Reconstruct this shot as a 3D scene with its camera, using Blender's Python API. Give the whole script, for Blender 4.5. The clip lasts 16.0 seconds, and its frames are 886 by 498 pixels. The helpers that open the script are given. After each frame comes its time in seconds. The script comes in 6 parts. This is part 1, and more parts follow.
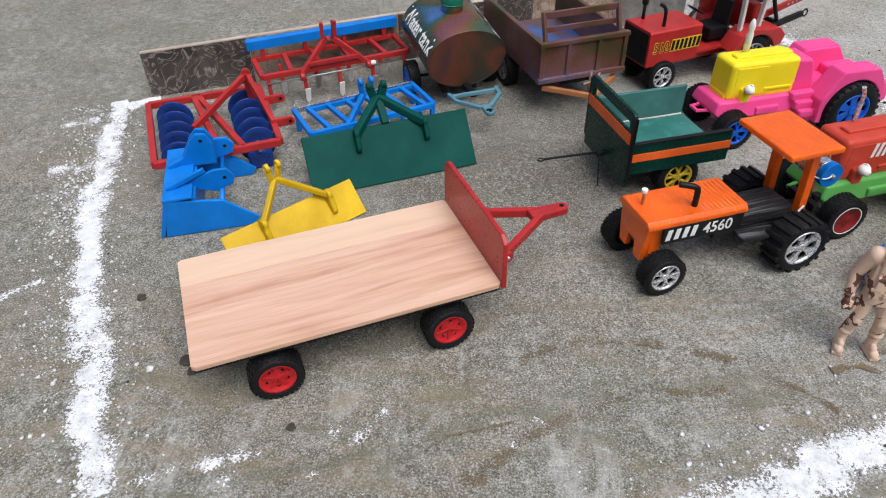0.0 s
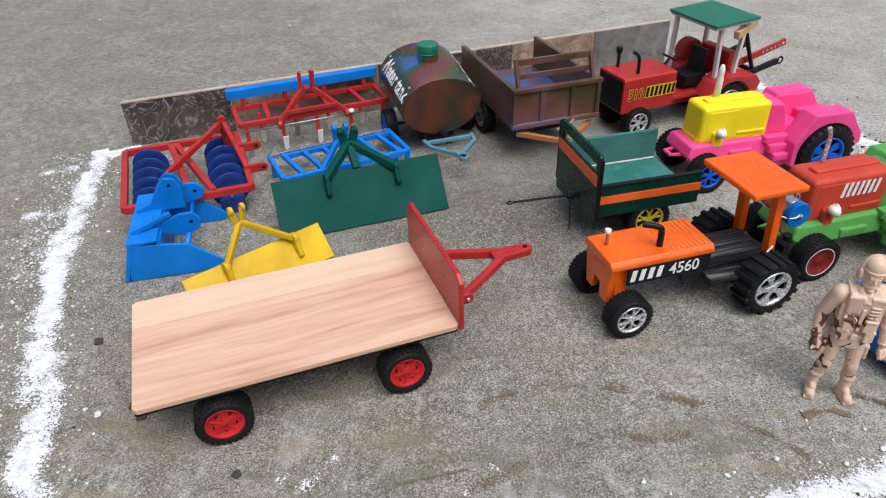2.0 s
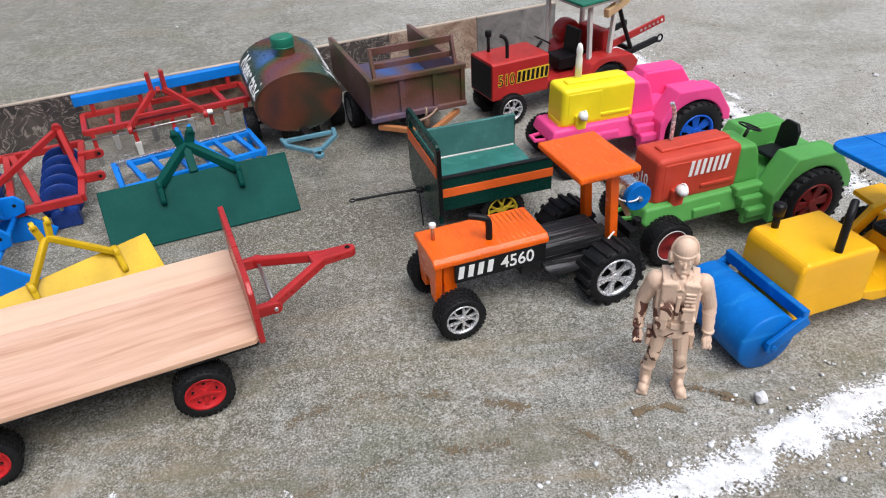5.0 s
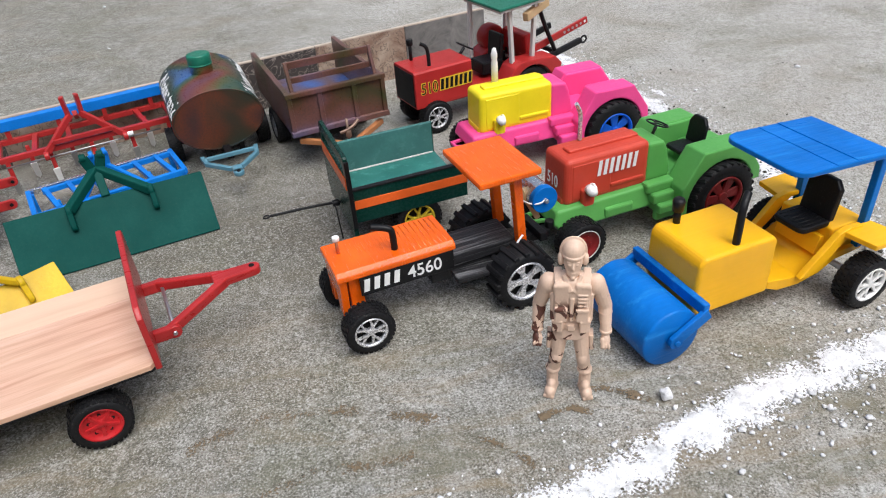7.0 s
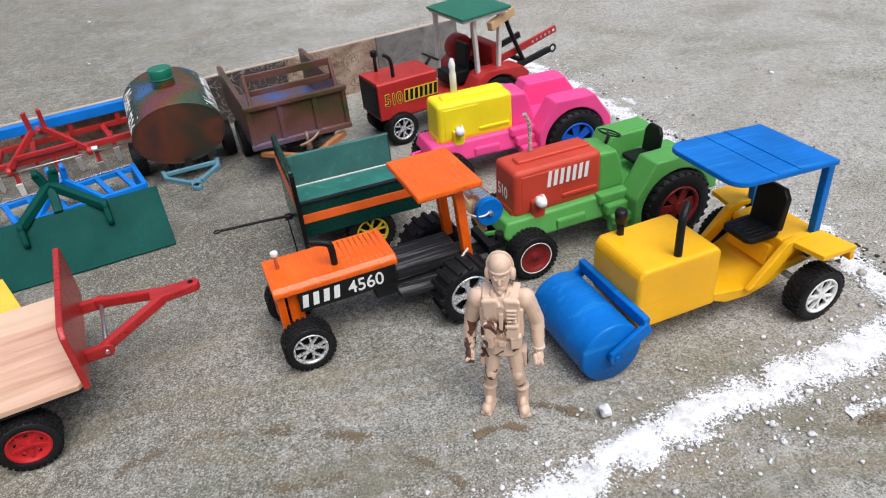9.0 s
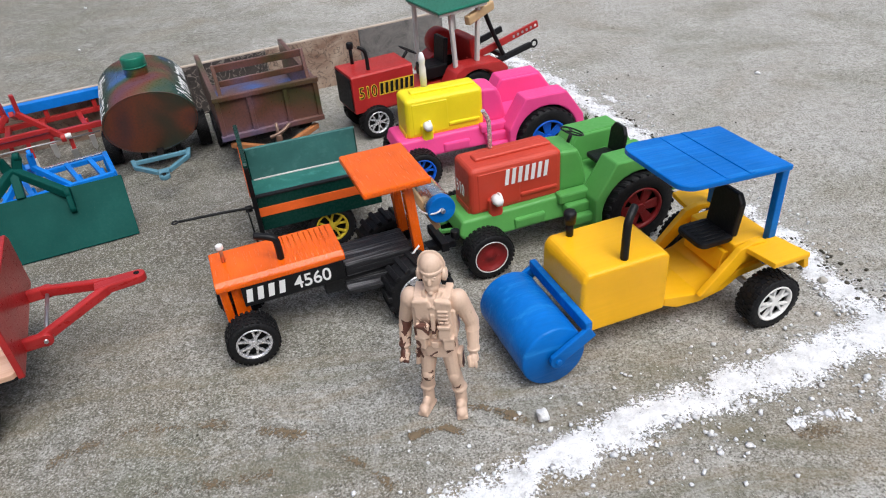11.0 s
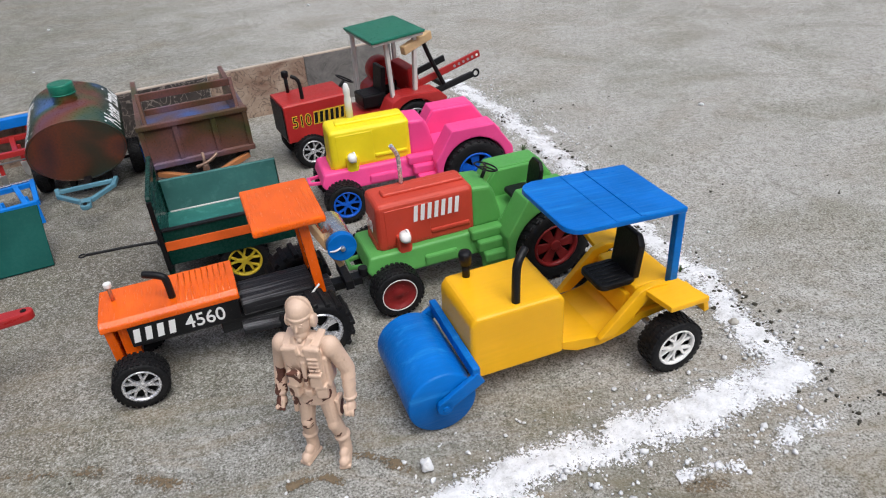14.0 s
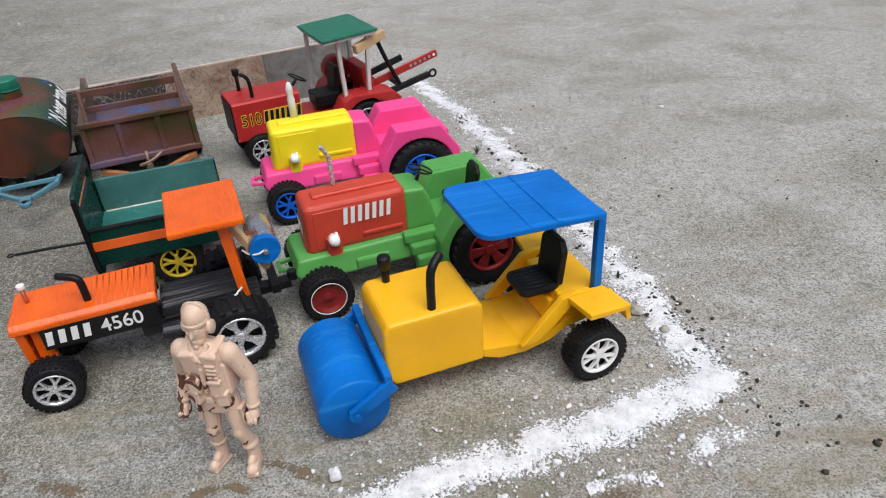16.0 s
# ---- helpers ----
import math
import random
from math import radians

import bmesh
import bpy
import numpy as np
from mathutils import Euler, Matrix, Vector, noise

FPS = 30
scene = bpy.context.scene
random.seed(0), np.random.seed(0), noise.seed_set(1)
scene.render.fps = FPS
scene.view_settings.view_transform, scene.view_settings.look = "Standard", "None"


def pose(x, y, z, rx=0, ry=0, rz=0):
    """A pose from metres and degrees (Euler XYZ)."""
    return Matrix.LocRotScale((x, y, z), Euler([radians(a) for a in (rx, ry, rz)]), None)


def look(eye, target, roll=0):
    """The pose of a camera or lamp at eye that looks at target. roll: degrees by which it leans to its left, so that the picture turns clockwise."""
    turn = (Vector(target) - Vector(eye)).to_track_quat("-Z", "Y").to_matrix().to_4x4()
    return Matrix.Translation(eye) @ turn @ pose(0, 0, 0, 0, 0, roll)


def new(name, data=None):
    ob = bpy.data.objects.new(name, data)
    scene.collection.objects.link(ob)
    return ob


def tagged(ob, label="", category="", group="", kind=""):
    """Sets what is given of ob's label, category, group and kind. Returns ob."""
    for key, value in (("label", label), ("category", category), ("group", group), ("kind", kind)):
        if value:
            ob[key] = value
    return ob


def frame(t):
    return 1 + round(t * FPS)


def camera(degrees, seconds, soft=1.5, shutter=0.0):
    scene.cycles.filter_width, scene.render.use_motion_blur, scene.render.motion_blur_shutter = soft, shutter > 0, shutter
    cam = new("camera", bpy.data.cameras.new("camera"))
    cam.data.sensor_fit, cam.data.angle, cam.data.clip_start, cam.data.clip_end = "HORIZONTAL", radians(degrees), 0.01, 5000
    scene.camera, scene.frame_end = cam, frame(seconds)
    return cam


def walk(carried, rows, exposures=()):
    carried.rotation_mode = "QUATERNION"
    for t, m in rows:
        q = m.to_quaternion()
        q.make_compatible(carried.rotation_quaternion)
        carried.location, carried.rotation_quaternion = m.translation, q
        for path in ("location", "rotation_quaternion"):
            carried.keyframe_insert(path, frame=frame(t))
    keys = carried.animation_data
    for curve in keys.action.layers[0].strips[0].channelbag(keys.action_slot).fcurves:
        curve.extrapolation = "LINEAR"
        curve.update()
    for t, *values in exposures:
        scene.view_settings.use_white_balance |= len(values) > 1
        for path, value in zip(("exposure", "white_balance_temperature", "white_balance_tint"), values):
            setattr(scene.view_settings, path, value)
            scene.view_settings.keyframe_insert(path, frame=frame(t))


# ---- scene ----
cam = camera(65.9, 16.0, soft=1.1)
METRES, EYE, TILT, LEAN, TURN = 0.70, 0.612, -38.98, 0.75, 0.0
ROWS = [
    (0.0, 0.0, 0.0, 0.0, 0.0, 0.0, -0.0),
    (0.5, 0.0069, 0.009, -0.005, 0.14, 2.74, -0.48),
    (1.0, 0.0181, 0.0039, -0.0087, 0.25, 3.8, -0.13),
    (1.5, 0.0433, 0.0078, -0.0203, 0.81, 3.97, -0.03),
    (2.0, 0.0848, 0.0208, -0.0242, 0.68, 4.63, 0.16),
    (2.5, 0.126, 0.0426, -0.0312, 1.34, 4.27, 0.56),
    (3.0, 0.1718, 0.0656, -0.0287, 2.21, 4.24, 0.84),
    (3.5, 0.2253, 0.0759, -0.0243, 1.36, 4.52, 1.42),
    (4.0, 0.2733, 0.0958, -0.0277, 0.28, 4.27, 2.1),
    (6.5, 0.4384, 0.1216, -0.021, -2.73, 4.96, 6.03),
    (7.0, 0.4692, 0.1222, -0.0284, -2.93, 5.02, 6.79),
    (7.5, 0.5036, 0.1303, -0.0348, -3.18, 5.09, 7.18),
    (8.0, 0.5225, 0.1385, -0.0338, -3.07, 5.15, 7.03),
    (8.5, 0.5474, 0.1415, -0.0327, -2.7, 5.35, 7.43),
    (9.0, 0.5798, 0.1357, -0.0319, -2.19, 5.86, 7.29),
    (11.5, 0.7006, 0.1503, -0.0358, -1.36, 5.28, 5.71),
    (12.0, 0.7212, 0.1518, -0.0355, -1.6, 5.24, 5.72),
    (12.5, 0.7558, 0.1585, -0.03, -1.81, 5.79, 5.51),
    (13.0, 0.7869, 0.1629, -0.0252, -2.42, 6.3, 5.83),
    (13.5, 0.8127, 0.1707, -0.019, -2.88, 6.14, 6.02),
    (14.0, 0.838, 0.1682, -0.0141, -1.93, 6.89, 5.48),
    (14.5, 0.8771, 0.1651, -0.0151, -2.6, 6.96, 5.97),
    (15.0, 0.9028, 0.1673, -0.0132, -2.19, 7.01, 5.46),
    (15.5, 0.9257, 0.1747, -0.0148, -2.12, 7.0, 5.17),
    (16.0, 0.9518, 0.1823, -0.013, -2.35, 6.72, 5.0),
]
walk(cam, [(t, pose(0, 0, EYE, TILT, LEAN, TURN) @ pose(METRES * x, METRES * y, METRES * z, 90 + pitch, roll, yaw)) for t, x, y, z, yaw, pitch, roll in ROWS],
     exposures=[(0.0, 0.40, 6280, 10), (3.5, 0.51, 6280, 10), (7.0, 0.57, 6280, 10), (9.0, 0.52, 6280, 10), (12.5, 0.42, 6280, 10), (16.0, 0.31, 6280, 10)])

# ---- light ----
SUN_EL, SUN_AZ = 63.0, 150.0
world = bpy.data.worlds.new("overcast_sky")
scene.world = world
world.use_nodes = True
wn = world.node_tree
sky = wn.nodes.new("ShaderNodeTexSky")
sky.sky_type = "NISHITA"
sky.sun_disc = False
sky.sun_elevation, sky.sun_rotation = radians(SUN_EL), radians(SUN_AZ)
sky.air_density, sky.dust_density = 1.0, 4.0
bleach = wn.nodes.new("ShaderNodeHueSaturation")
bleach.inputs["Saturation"].default_value = 0.75
wn.links.new(sky.outputs[0], bleach.inputs["Color"])
wn.links.new(bleach.outputs[0], wn.nodes["Background"].inputs["Color"])
wn.nodes["Background"].inputs["Strength"].default_value = 0.115
sun = new("sun", bpy.data.lights.new("sun", "SUN"))
sun.data.energy, sun.data.angle, sun.data.color = 1.75, radians(50), (0.985, 0.985, 0.975)
sun.matrix_world = look((math.sin(radians(SUN_AZ)) * 5, math.cos(radians(SUN_AZ)) * 5, 5 * math.tan(radians(SUN_EL))), (0, 0, 0))


# ---- materials ----
def nodes_of(name):
    m = bpy.data.materials.new(name)
    m.use_nodes = True
    nt = m.node_tree
    return m, nt, nt.nodes["Principled BSDF"]


def tex(nt, kind, coord, scale, **inputs):
    n = nt.nodes.new(kind)
    nt.links.new(coord, n.inputs["Vector"])
    n.inputs["Scale"].default_value = scale
    for k, v in inputs.items():
        n.inputs[k].default_value = v
    return n


def ramp(nt, fac, stops):
    r = nt.nodes.new("ShaderNodeValToRGB")
    while len(r.color_ramp.elements) < len(stops):
        r.color_ramp.elements.new(0.5)
    for e, (p, c) in zip(r.color_ramp.elements, stops):
        e.position = p
        e.color = (*c, 1) if len(c) == 3 else c
    nt.links.new(fac, r.inputs[0])
    return r.outputs[0]


def grey(v):
    return (v, v, v)


def mix(nt, fac, a, b, blend="MIX"):
    n = nt.nodes.new("ShaderNodeMix")
    n.data_type, n.blend_type = "RGBA", blend
    for sock, v in ((n.inputs[0], fac), (n.inputs[6], a), (n.inputs[7], b)):
        if hasattr(v, "is_output"):
            nt.links.new(v, sock)
        elif isinstance(v, (int, float)):
            sock.default_value = v
        else:
            sock.default_value = (*v, 1)
    return n.outputs[2]


def bump(nt, bsdf, height, strength, distance):
    b = nt.nodes.new("ShaderNodeBump")
    b.inputs["Strength"].default_value, b.inputs["Distance"].default_value = strength, distance
    nt.links.new(height, b.inputs["Height"])
    nt.links.new(b.outputs[0], bsdf.inputs["Normal"])
    return b


def stretched(nt, coord, s, rot=(0, 0, 0)):
    n = nt.nodes.new("ShaderNodeMapping")
    n.inputs["Scale"].default_value = s
    n.inputs["Rotation"].default_value = [radians(a) for a in rot]
    nt.links.new(coord, n.inputs["Vector"])
    return n.outputs[0]


def paint(name, color, rough=0.35, var=0.22, relief=0.25, grain=None, metal=0.0, coat=0.0, dust=0.05, fade=None, fade_at=(0.55, 0.75), spec=0.28):
    """Brushed or moulded paint: uneven tone at two scales, brush or wood-grain relief, a little dust on it."""
    m, nt, b = nodes_of(name)
    co = nt.nodes.new("ShaderNodeTexCoord").outputs["Object"]
    big = tex(nt, "ShaderNodeTexNoise", co, 18, Detail=3).outputs[0]
    vec = stretched(nt, co, grain) if grain else co
    fine = tex(nt, "ShaderNodeTexNoise", vec, 260 if not grain else 160, Detail=4, Roughness=0.6).outputs[0]
    dark = tuple(c * (1 - var) for c in color)
    light = tuple(min(1, c * (1 + var * 0.6) + 0.004) for c in color)
    base = ramp(nt, big, [(0.3, dark), (0.7, light)])
    base = mix(nt, ramp(nt, fine, [(0.35, grey(0)), (0.7, grey(0.35))]), base, dark)
    if fade:
        patch = tex(nt, "ShaderNodeTexNoise", vec, 60, Detail=5, Roughness=0.65).outputs[0]
        base = mix(nt, ramp(nt, patch, [(fade_at[0], grey(0)), (fade_at[1], grey(1))]), base, fade)
    specks = tex(nt, "ShaderNodeTexNoise", co, 420, Detail=2).outputs[0]
    base = mix(nt, ramp(nt, specks, [(0.62, grey(0)), (0.78, grey(dust))]), base, (0.42, 0.39, 0.33))
    nt.links.new(base, b.inputs["Base Color"])
    nt.links.new(ramp(nt, fine, [(0.2, grey(max(0.04, rough - 0.1))), (0.8, grey(min(1, rough + 0.15)))]), b.inputs["Roughness"])
    b.inputs["Metallic"].default_value = metal
    b.inputs["Specular IOR Level"].default_value = spec
    b.inputs["Coat Weight"].default_value = coat * 0.6
    b.inputs["Coat Roughness"].default_value = 0.15
    bump(nt, b, fine, relief, 0.0012)
    return m


WOODY = (0.12, 1.6, 1.6)
M_RED = paint("red_gloss_paint", (0.42, 0.022, 0.022), 0.3, grain=WOODY, coat=0.3)
M_RED_TOY = paint("red_enamel", (0.42, 0.024, 0.022), 0.32, coat=0.2)
M_RED_PLASTIC = paint("red_moulded_plastic", (0.52, 0.055, 0.03), 0.35, var=0.12, relief=0.08)
M_ORANGE = paint("orange_brushed_paint", (0.88, 0.125, 0.001), 0.2, grain=(2.2, 0.25, 1), relief=1.2, coat=0.6, dust=0.03, fade=(0.85, 0.17, 0.015), fade_at=(0.64, 0.82))
M_ORANGE_STRIPE = paint("orange_stripe_paint", (0.80, 0.13, 0.02), 0.35)
M_BLACKWOOD = paint("black_painted_wood", (0.018, 0.018, 0.02), 0.42, grain=(0.1, 2, 2), relief=0.9, fade=(0.21, 0.21, 0.215), fade_at=(0.52, 0.72))
M_BLACK = paint("black_paint", (0.008, 0.008, 0.009), 0.38, dust=0.05, spec=0.2)
M_RUBBER = paint("black_rubber", (0.008, 0.008, 0.009), 0.55, relief=0.3, dust=0.1, spec=0.2)
M_DARK = paint("dark_wheel_inside", (0.008, 0.008, 0.008), 0.7, spec=0.15)
M_BLUE = paint("blue_paint", (0.003, 0.145, 0.52), 0.34, grain=WOODY, coat=0.15, fade=(0.02, 0.22, 0.60), fade_at=(0.55, 0.75), spec=0.12, dust=0.02, relief=0.4)
M_BRIGHTBLUE = paint("bright_blue_paint", (0.005, 0.19, 0.66), 0.36, coat=0.1, spec=0.2)
M_DISC = paint("navy_blue_disc_paint", (0.012, 0.042, 0.22), 0.3, coat=0.2)
M_BLUE_PLASTIC = paint("blue_moulded_plastic", (0.006, 0.11, 0.60), 0.35)
M_TEAL = paint("pale_blue_hitch_paint", (0.10, 0.24, 0.31), 0.4, fade=(0.16, 0.24, 0.26))
M_DEEPGREEN = paint("bottle_green_paint", (0.003, 0.034, 0.025), 0.25, coat=0.2, spec=0.12, dust=0.02)
M_TEALFLOOR = paint("sea_green_paint", (0.035, 0.17, 0.145), 0.14, coat=0.6, fade=(0.06, 0.23, 0.20))
M_ROOFGREEN = paint("green_roof_paint", (0.012, 0.16, 0.10), 0.3, coat=0.2)
M_YELLOW = paint("yellow_paint", (0.88, 0.45, 0.006), 0.34, var=0.1, grain=WOODY, coat=0.2, fade=(0.40, 0.20, 0.02), fade_at=(0.69, 0.79))
M_BLADEGREEN = paint("dark_green_blade_paint", (0.002, 0.060, 0.049), 0.5, var=0.16, relief=0.15, dust=0.02, spec=0.08)
M_BLADEYELLOW = paint("yellow_blade_paint", (0.66, 0.42, 0.010), 0.34, coat=0.15, spec=0.2, fade=(0.50, 0.30, 0.02), fade_at=(0.6, 0.8))
M_YELLOW_PLASTIC = paint("lemon_yellow_plastic", (0.88, 0.70, 0.015), 0.33, var=0.08, relief=0.06, dust=0.04)
M_PINK = paint("pink_plastic", (0.84, 0.07, 0.27), 0.35, var=0.08, relief=0.06, dust=0.05)
M_LIME = paint("leaf_green_plastic", (0.095, 0.33, 0.075), 0.36, var=0.1, relief=0.08, dust=0.06)
M_WHITE = paint("white_plastic", (0.78, 0.77, 0.74), 0.4, var=0.06)
M_WHITEPAINT = paint("white_lettering_paint", (0.80, 0.80, 0.78), 0.5, var=0.05, relief=0.05)
M_YELLOWPAINT = paint("yellow_lettering_paint", (0.75, 0.52, 0.03), 0.5, var=0.05, relief=0.05)
M_POST = paint("whitewashed_post", (0.62, 0.60, 0.56), 0.5, grain=(1, 1, 0.1))
M_CHROME = paint("chrome_plastic", (0.72, 0.72, 0.74), 0.25, var=0.06, metal=0.65, relief=0.03, dust=0.02)
M_SILVER = paint("dull_steel", (0.45, 0.45, 0.46), 0.38, metal=0.85, dust=0.1)
M_COPPER = paint("copper_bolt", (0.55, 0.20, 0.10), 0.3, metal=0.6)
M_BRONZE = paint("dull_bronze", (0.24, 0.16, 0.12), 0.4, metal=0.5)
M_TIN = paint("silver_tin", (0.74, 0.74, 0.75), 0.2, metal=0.9)
M_RAWWOOD = paint("raw_pale_wood", (0.56, 0.38, 0.20), 0.6, grain=(0.1, 2, 2), relief=0.3)
M_HITCHWOOD = paint("varnished_orange_wood", (0.40, 0.16, 0.06), 0.4, grain=(0.1, 2, 2), relief=0.3)
M_STEELRIM_RED = paint("dark_red_rim_paint", (0.22, 0.015, 0.015), 0.35)
M_RIMRED = paint("bright_red_rim", (0.50, 0.016, 0.02), 0.3, var=0.12, dust=0.02)
M_RIMYELLOW = paint("yellow_rim", (0.62, 0.45, 0.03), 0.4)


def sprayed(name, stops, rough=0.3, flank=None):
    """Clouds of several spray paints over each other."""
    m, nt, b = nodes_of(name)
    co = nt.nodes.new("ShaderNodeTexCoord").outputs["Object"]
    cloud = tex(nt, "ShaderNodeTexNoise", co, 8.5, Detail=2, Roughness=0.45, Distortion=0.5).outputs[0]
    base = ramp(nt, cloud, stops)
    if flank:
        sep = nt.nodes.new("ShaderNodeSeparateXYZ")
        nt.links.new(co, sep.inputs[0])
        across = nt.nodes.new("ShaderNodeMath")
        across.operation = "ABSOLUTE"
        nt.links.new(sep.outputs[1], across.inputs[0])
        base = mix(nt, ramp(nt, across.outputs[0], [(0.044, grey(0)), (0.060, grey(0.9))]), base, flank)
    fine = tex(nt, "ShaderNodeTexNoise", co, 300, Detail=4).outputs[0]
    base = mix(nt, ramp(nt, fine, [(0.4, grey(0)), (0.75, grey(0.4))]), base, (0.03, 0.03, 0.028))
    nt.links.new(base, b.inputs["Base Color"])
    b.inputs["Metallic"].default_value = 0.12
    b.inputs["Coat Weight"].default_value = 0.3
    b.inputs["Coat Roughness"].default_value = 0.18
    nt.links.new(ramp(nt, fine, [(0.2, grey(rough - 0.08)), (0.8, grey(rough + 0.2))]), b.inputs["Roughness"])
    bump(nt, b, fine, 0.2, 0.001)
    return m


M_TANK = sprayed("sprayed_tank_paint", [(0.28, (0.04, 0.13, 0.36)), (0.36, (0.02, 0.075, 0.06)), (0.44, (0.07, 0.075, 0.02)), (0.52, (0.16, 0.04, 0.018)), (0.60, (0.13, 0.045, 0.06)), (0.70, (0.05, 0.13, 0.38))], 0.26, (0.010, 0.045, 0.034))
M_TANKEND = sprayed("sprayed_rust_brown", [(0.30, (0.014, 0.035, 0.022)), (0.40, (0.05, 0.03, 0.014)), (0.50, (0.15, 0.036, 0.014)), (0.62, (0.085, 0.026, 0.02)), (0.74, (0.02, 0.03, 0.025))], 0.42)
M_BROWN = sprayed("sprayed_trailer_paint", [(0.30, (0.05, 0.055, 0.015)), (0.42, (0.13, 0.055, 0.035)), (0.52, (0.17, 0.075, 0.065)), (0.62, (0.15, 0.10, 0.15)), (0.74, (0.06, 0.10, 0.24))])
M_TRAILERFLOOR = sprayed("sprayed_blue_floor", [(0.35, (0.12, 0.06, 0.06)), (0.5, (0.05, 0.10, 0.30)), (0.7, (0.02, 0.16, 0.55))])


def wood_board(name, pale=False):
    m, nt, b = nodes_of(name)
    co = nt.nodes.new("ShaderNodeTexCoord").outputs["Object"]
    long = stretched(nt, co, (0.06, 1, 1))
    warp = tex(nt, "ShaderNodeTexNoise", stretched(nt, co, (0.25, 1, 1)), 22, Detail=3).outputs["Color"]
    add = nt.nodes.new("ShaderNodeVectorMath")
    add.operation = "MULTIPLY_ADD"
    add.inputs[1].default_value = (0.0, 0.03, 0.0)
    nt.links.new(warp, add.inputs[0])
    nt.links.new(long, add.inputs[2])
    bands = tex(nt, "ShaderNodeTexNoise", add.outputs[0], 75, Detail=5, Roughness=0.6).outputs[0]
    fibre = tex(nt, "ShaderNodeTexNoise", stretched(nt, co, (0.03, 1, 1)), 700, Detail=3).outputs[0]
    tone = tex(nt, "ShaderNodeTexNoise", co, 9, Detail=2).outputs[0]
    c = ramp(nt, bands, [(0.32, (0.50, 0.27, 0.175)), (0.48, (0.64, 0.39, 0.275)), (0.66, (0.72, 0.48, 0.36))])
    c = mix(nt, ramp(nt, fibre, [(0.45, grey(0)), (0.75, grey(0.4))]), c, (0.42, 0.22, 0.13))
    c = mix(nt, ramp(nt, tone, [(0.4, grey(0)), (0.75, grey(0.35))]), c, (0.72, 0.50, 0.33))
    if pale:
        c = mix(nt, 0.6, c, (0.78, 0.57, 0.40))
    nt.links.new(c, b.inputs["Base Color"])
    nt.links.new(ramp(nt, bands, [(0.2, grey(0.30)), (0.8, grey(0.45))]), b.inputs["Roughness"])
    bump(nt, b, fibre, 0.12, 0.0006)
    return m


M_BED = wood_board("pinkish_bare_plywood")
M_BED_PALE = wood_board("pale_bare_plywood", True)


def marble(name, dark, mid, vein, amount):
    m, nt, b = nodes_of(name)
    co = nt.nodes.new("ShaderNodeTexCoord").outputs["Object"]
    n1 = tex(nt, "ShaderNodeTexNoise", co, 14, Detail=6, Roughness=0.65, Distortion=1.2).outputs[0]
    n2 = tex(nt, "ShaderNodeTexNoise", co, 26, Detail=4, Distortion=2.5).outputs[0]
    c = ramp(nt, n1, [(0.35, dark), (0.65, mid)])
    c = mix(nt, ramp(nt, n2, [(0.47, grey(0)), (0.5, grey(amount)), (0.53, grey(0))]), c, vein)
    fine = tex(nt, "ShaderNodeTexNoise", co, 380, Detail=3).outputs[0]
    c = mix(nt, ramp(nt, fine, [(0.5, grey(0)), (0.75, grey(0.14))]), c, (0.3, 0.28, 0.25))
    nt.links.new(c, b.inputs["Base Color"])
    b.inputs["Roughness"].default_value = 0.35
    bump(nt, b, fine, 0.15, 0.001)
    return m


M_TILE_DARK = marble("dark_veined_tile", (0.028, 0.024, 0.024), (0.085, 0.07, 0.062), (0.42, 0.36, 0.31), 0.75)
M_TILE_BROWN = marble("rusty_beige_tile", (0.20, 0.11, 0.075), (0.44, 0.34, 0.26), (0.07, 0.05, 0.04), 0.8)
M_TILE_GREY = marble("slate_grey_tile", (0.10, 0.095, 0.092), (0.24, 0.225, 0.21), (0.24, 0.22, 0.2), 0.4)
M_TILE_EDGE = paint("pale_tile_edge", (0.50, 0.41, 0.33), 0.7, relief=0.4)


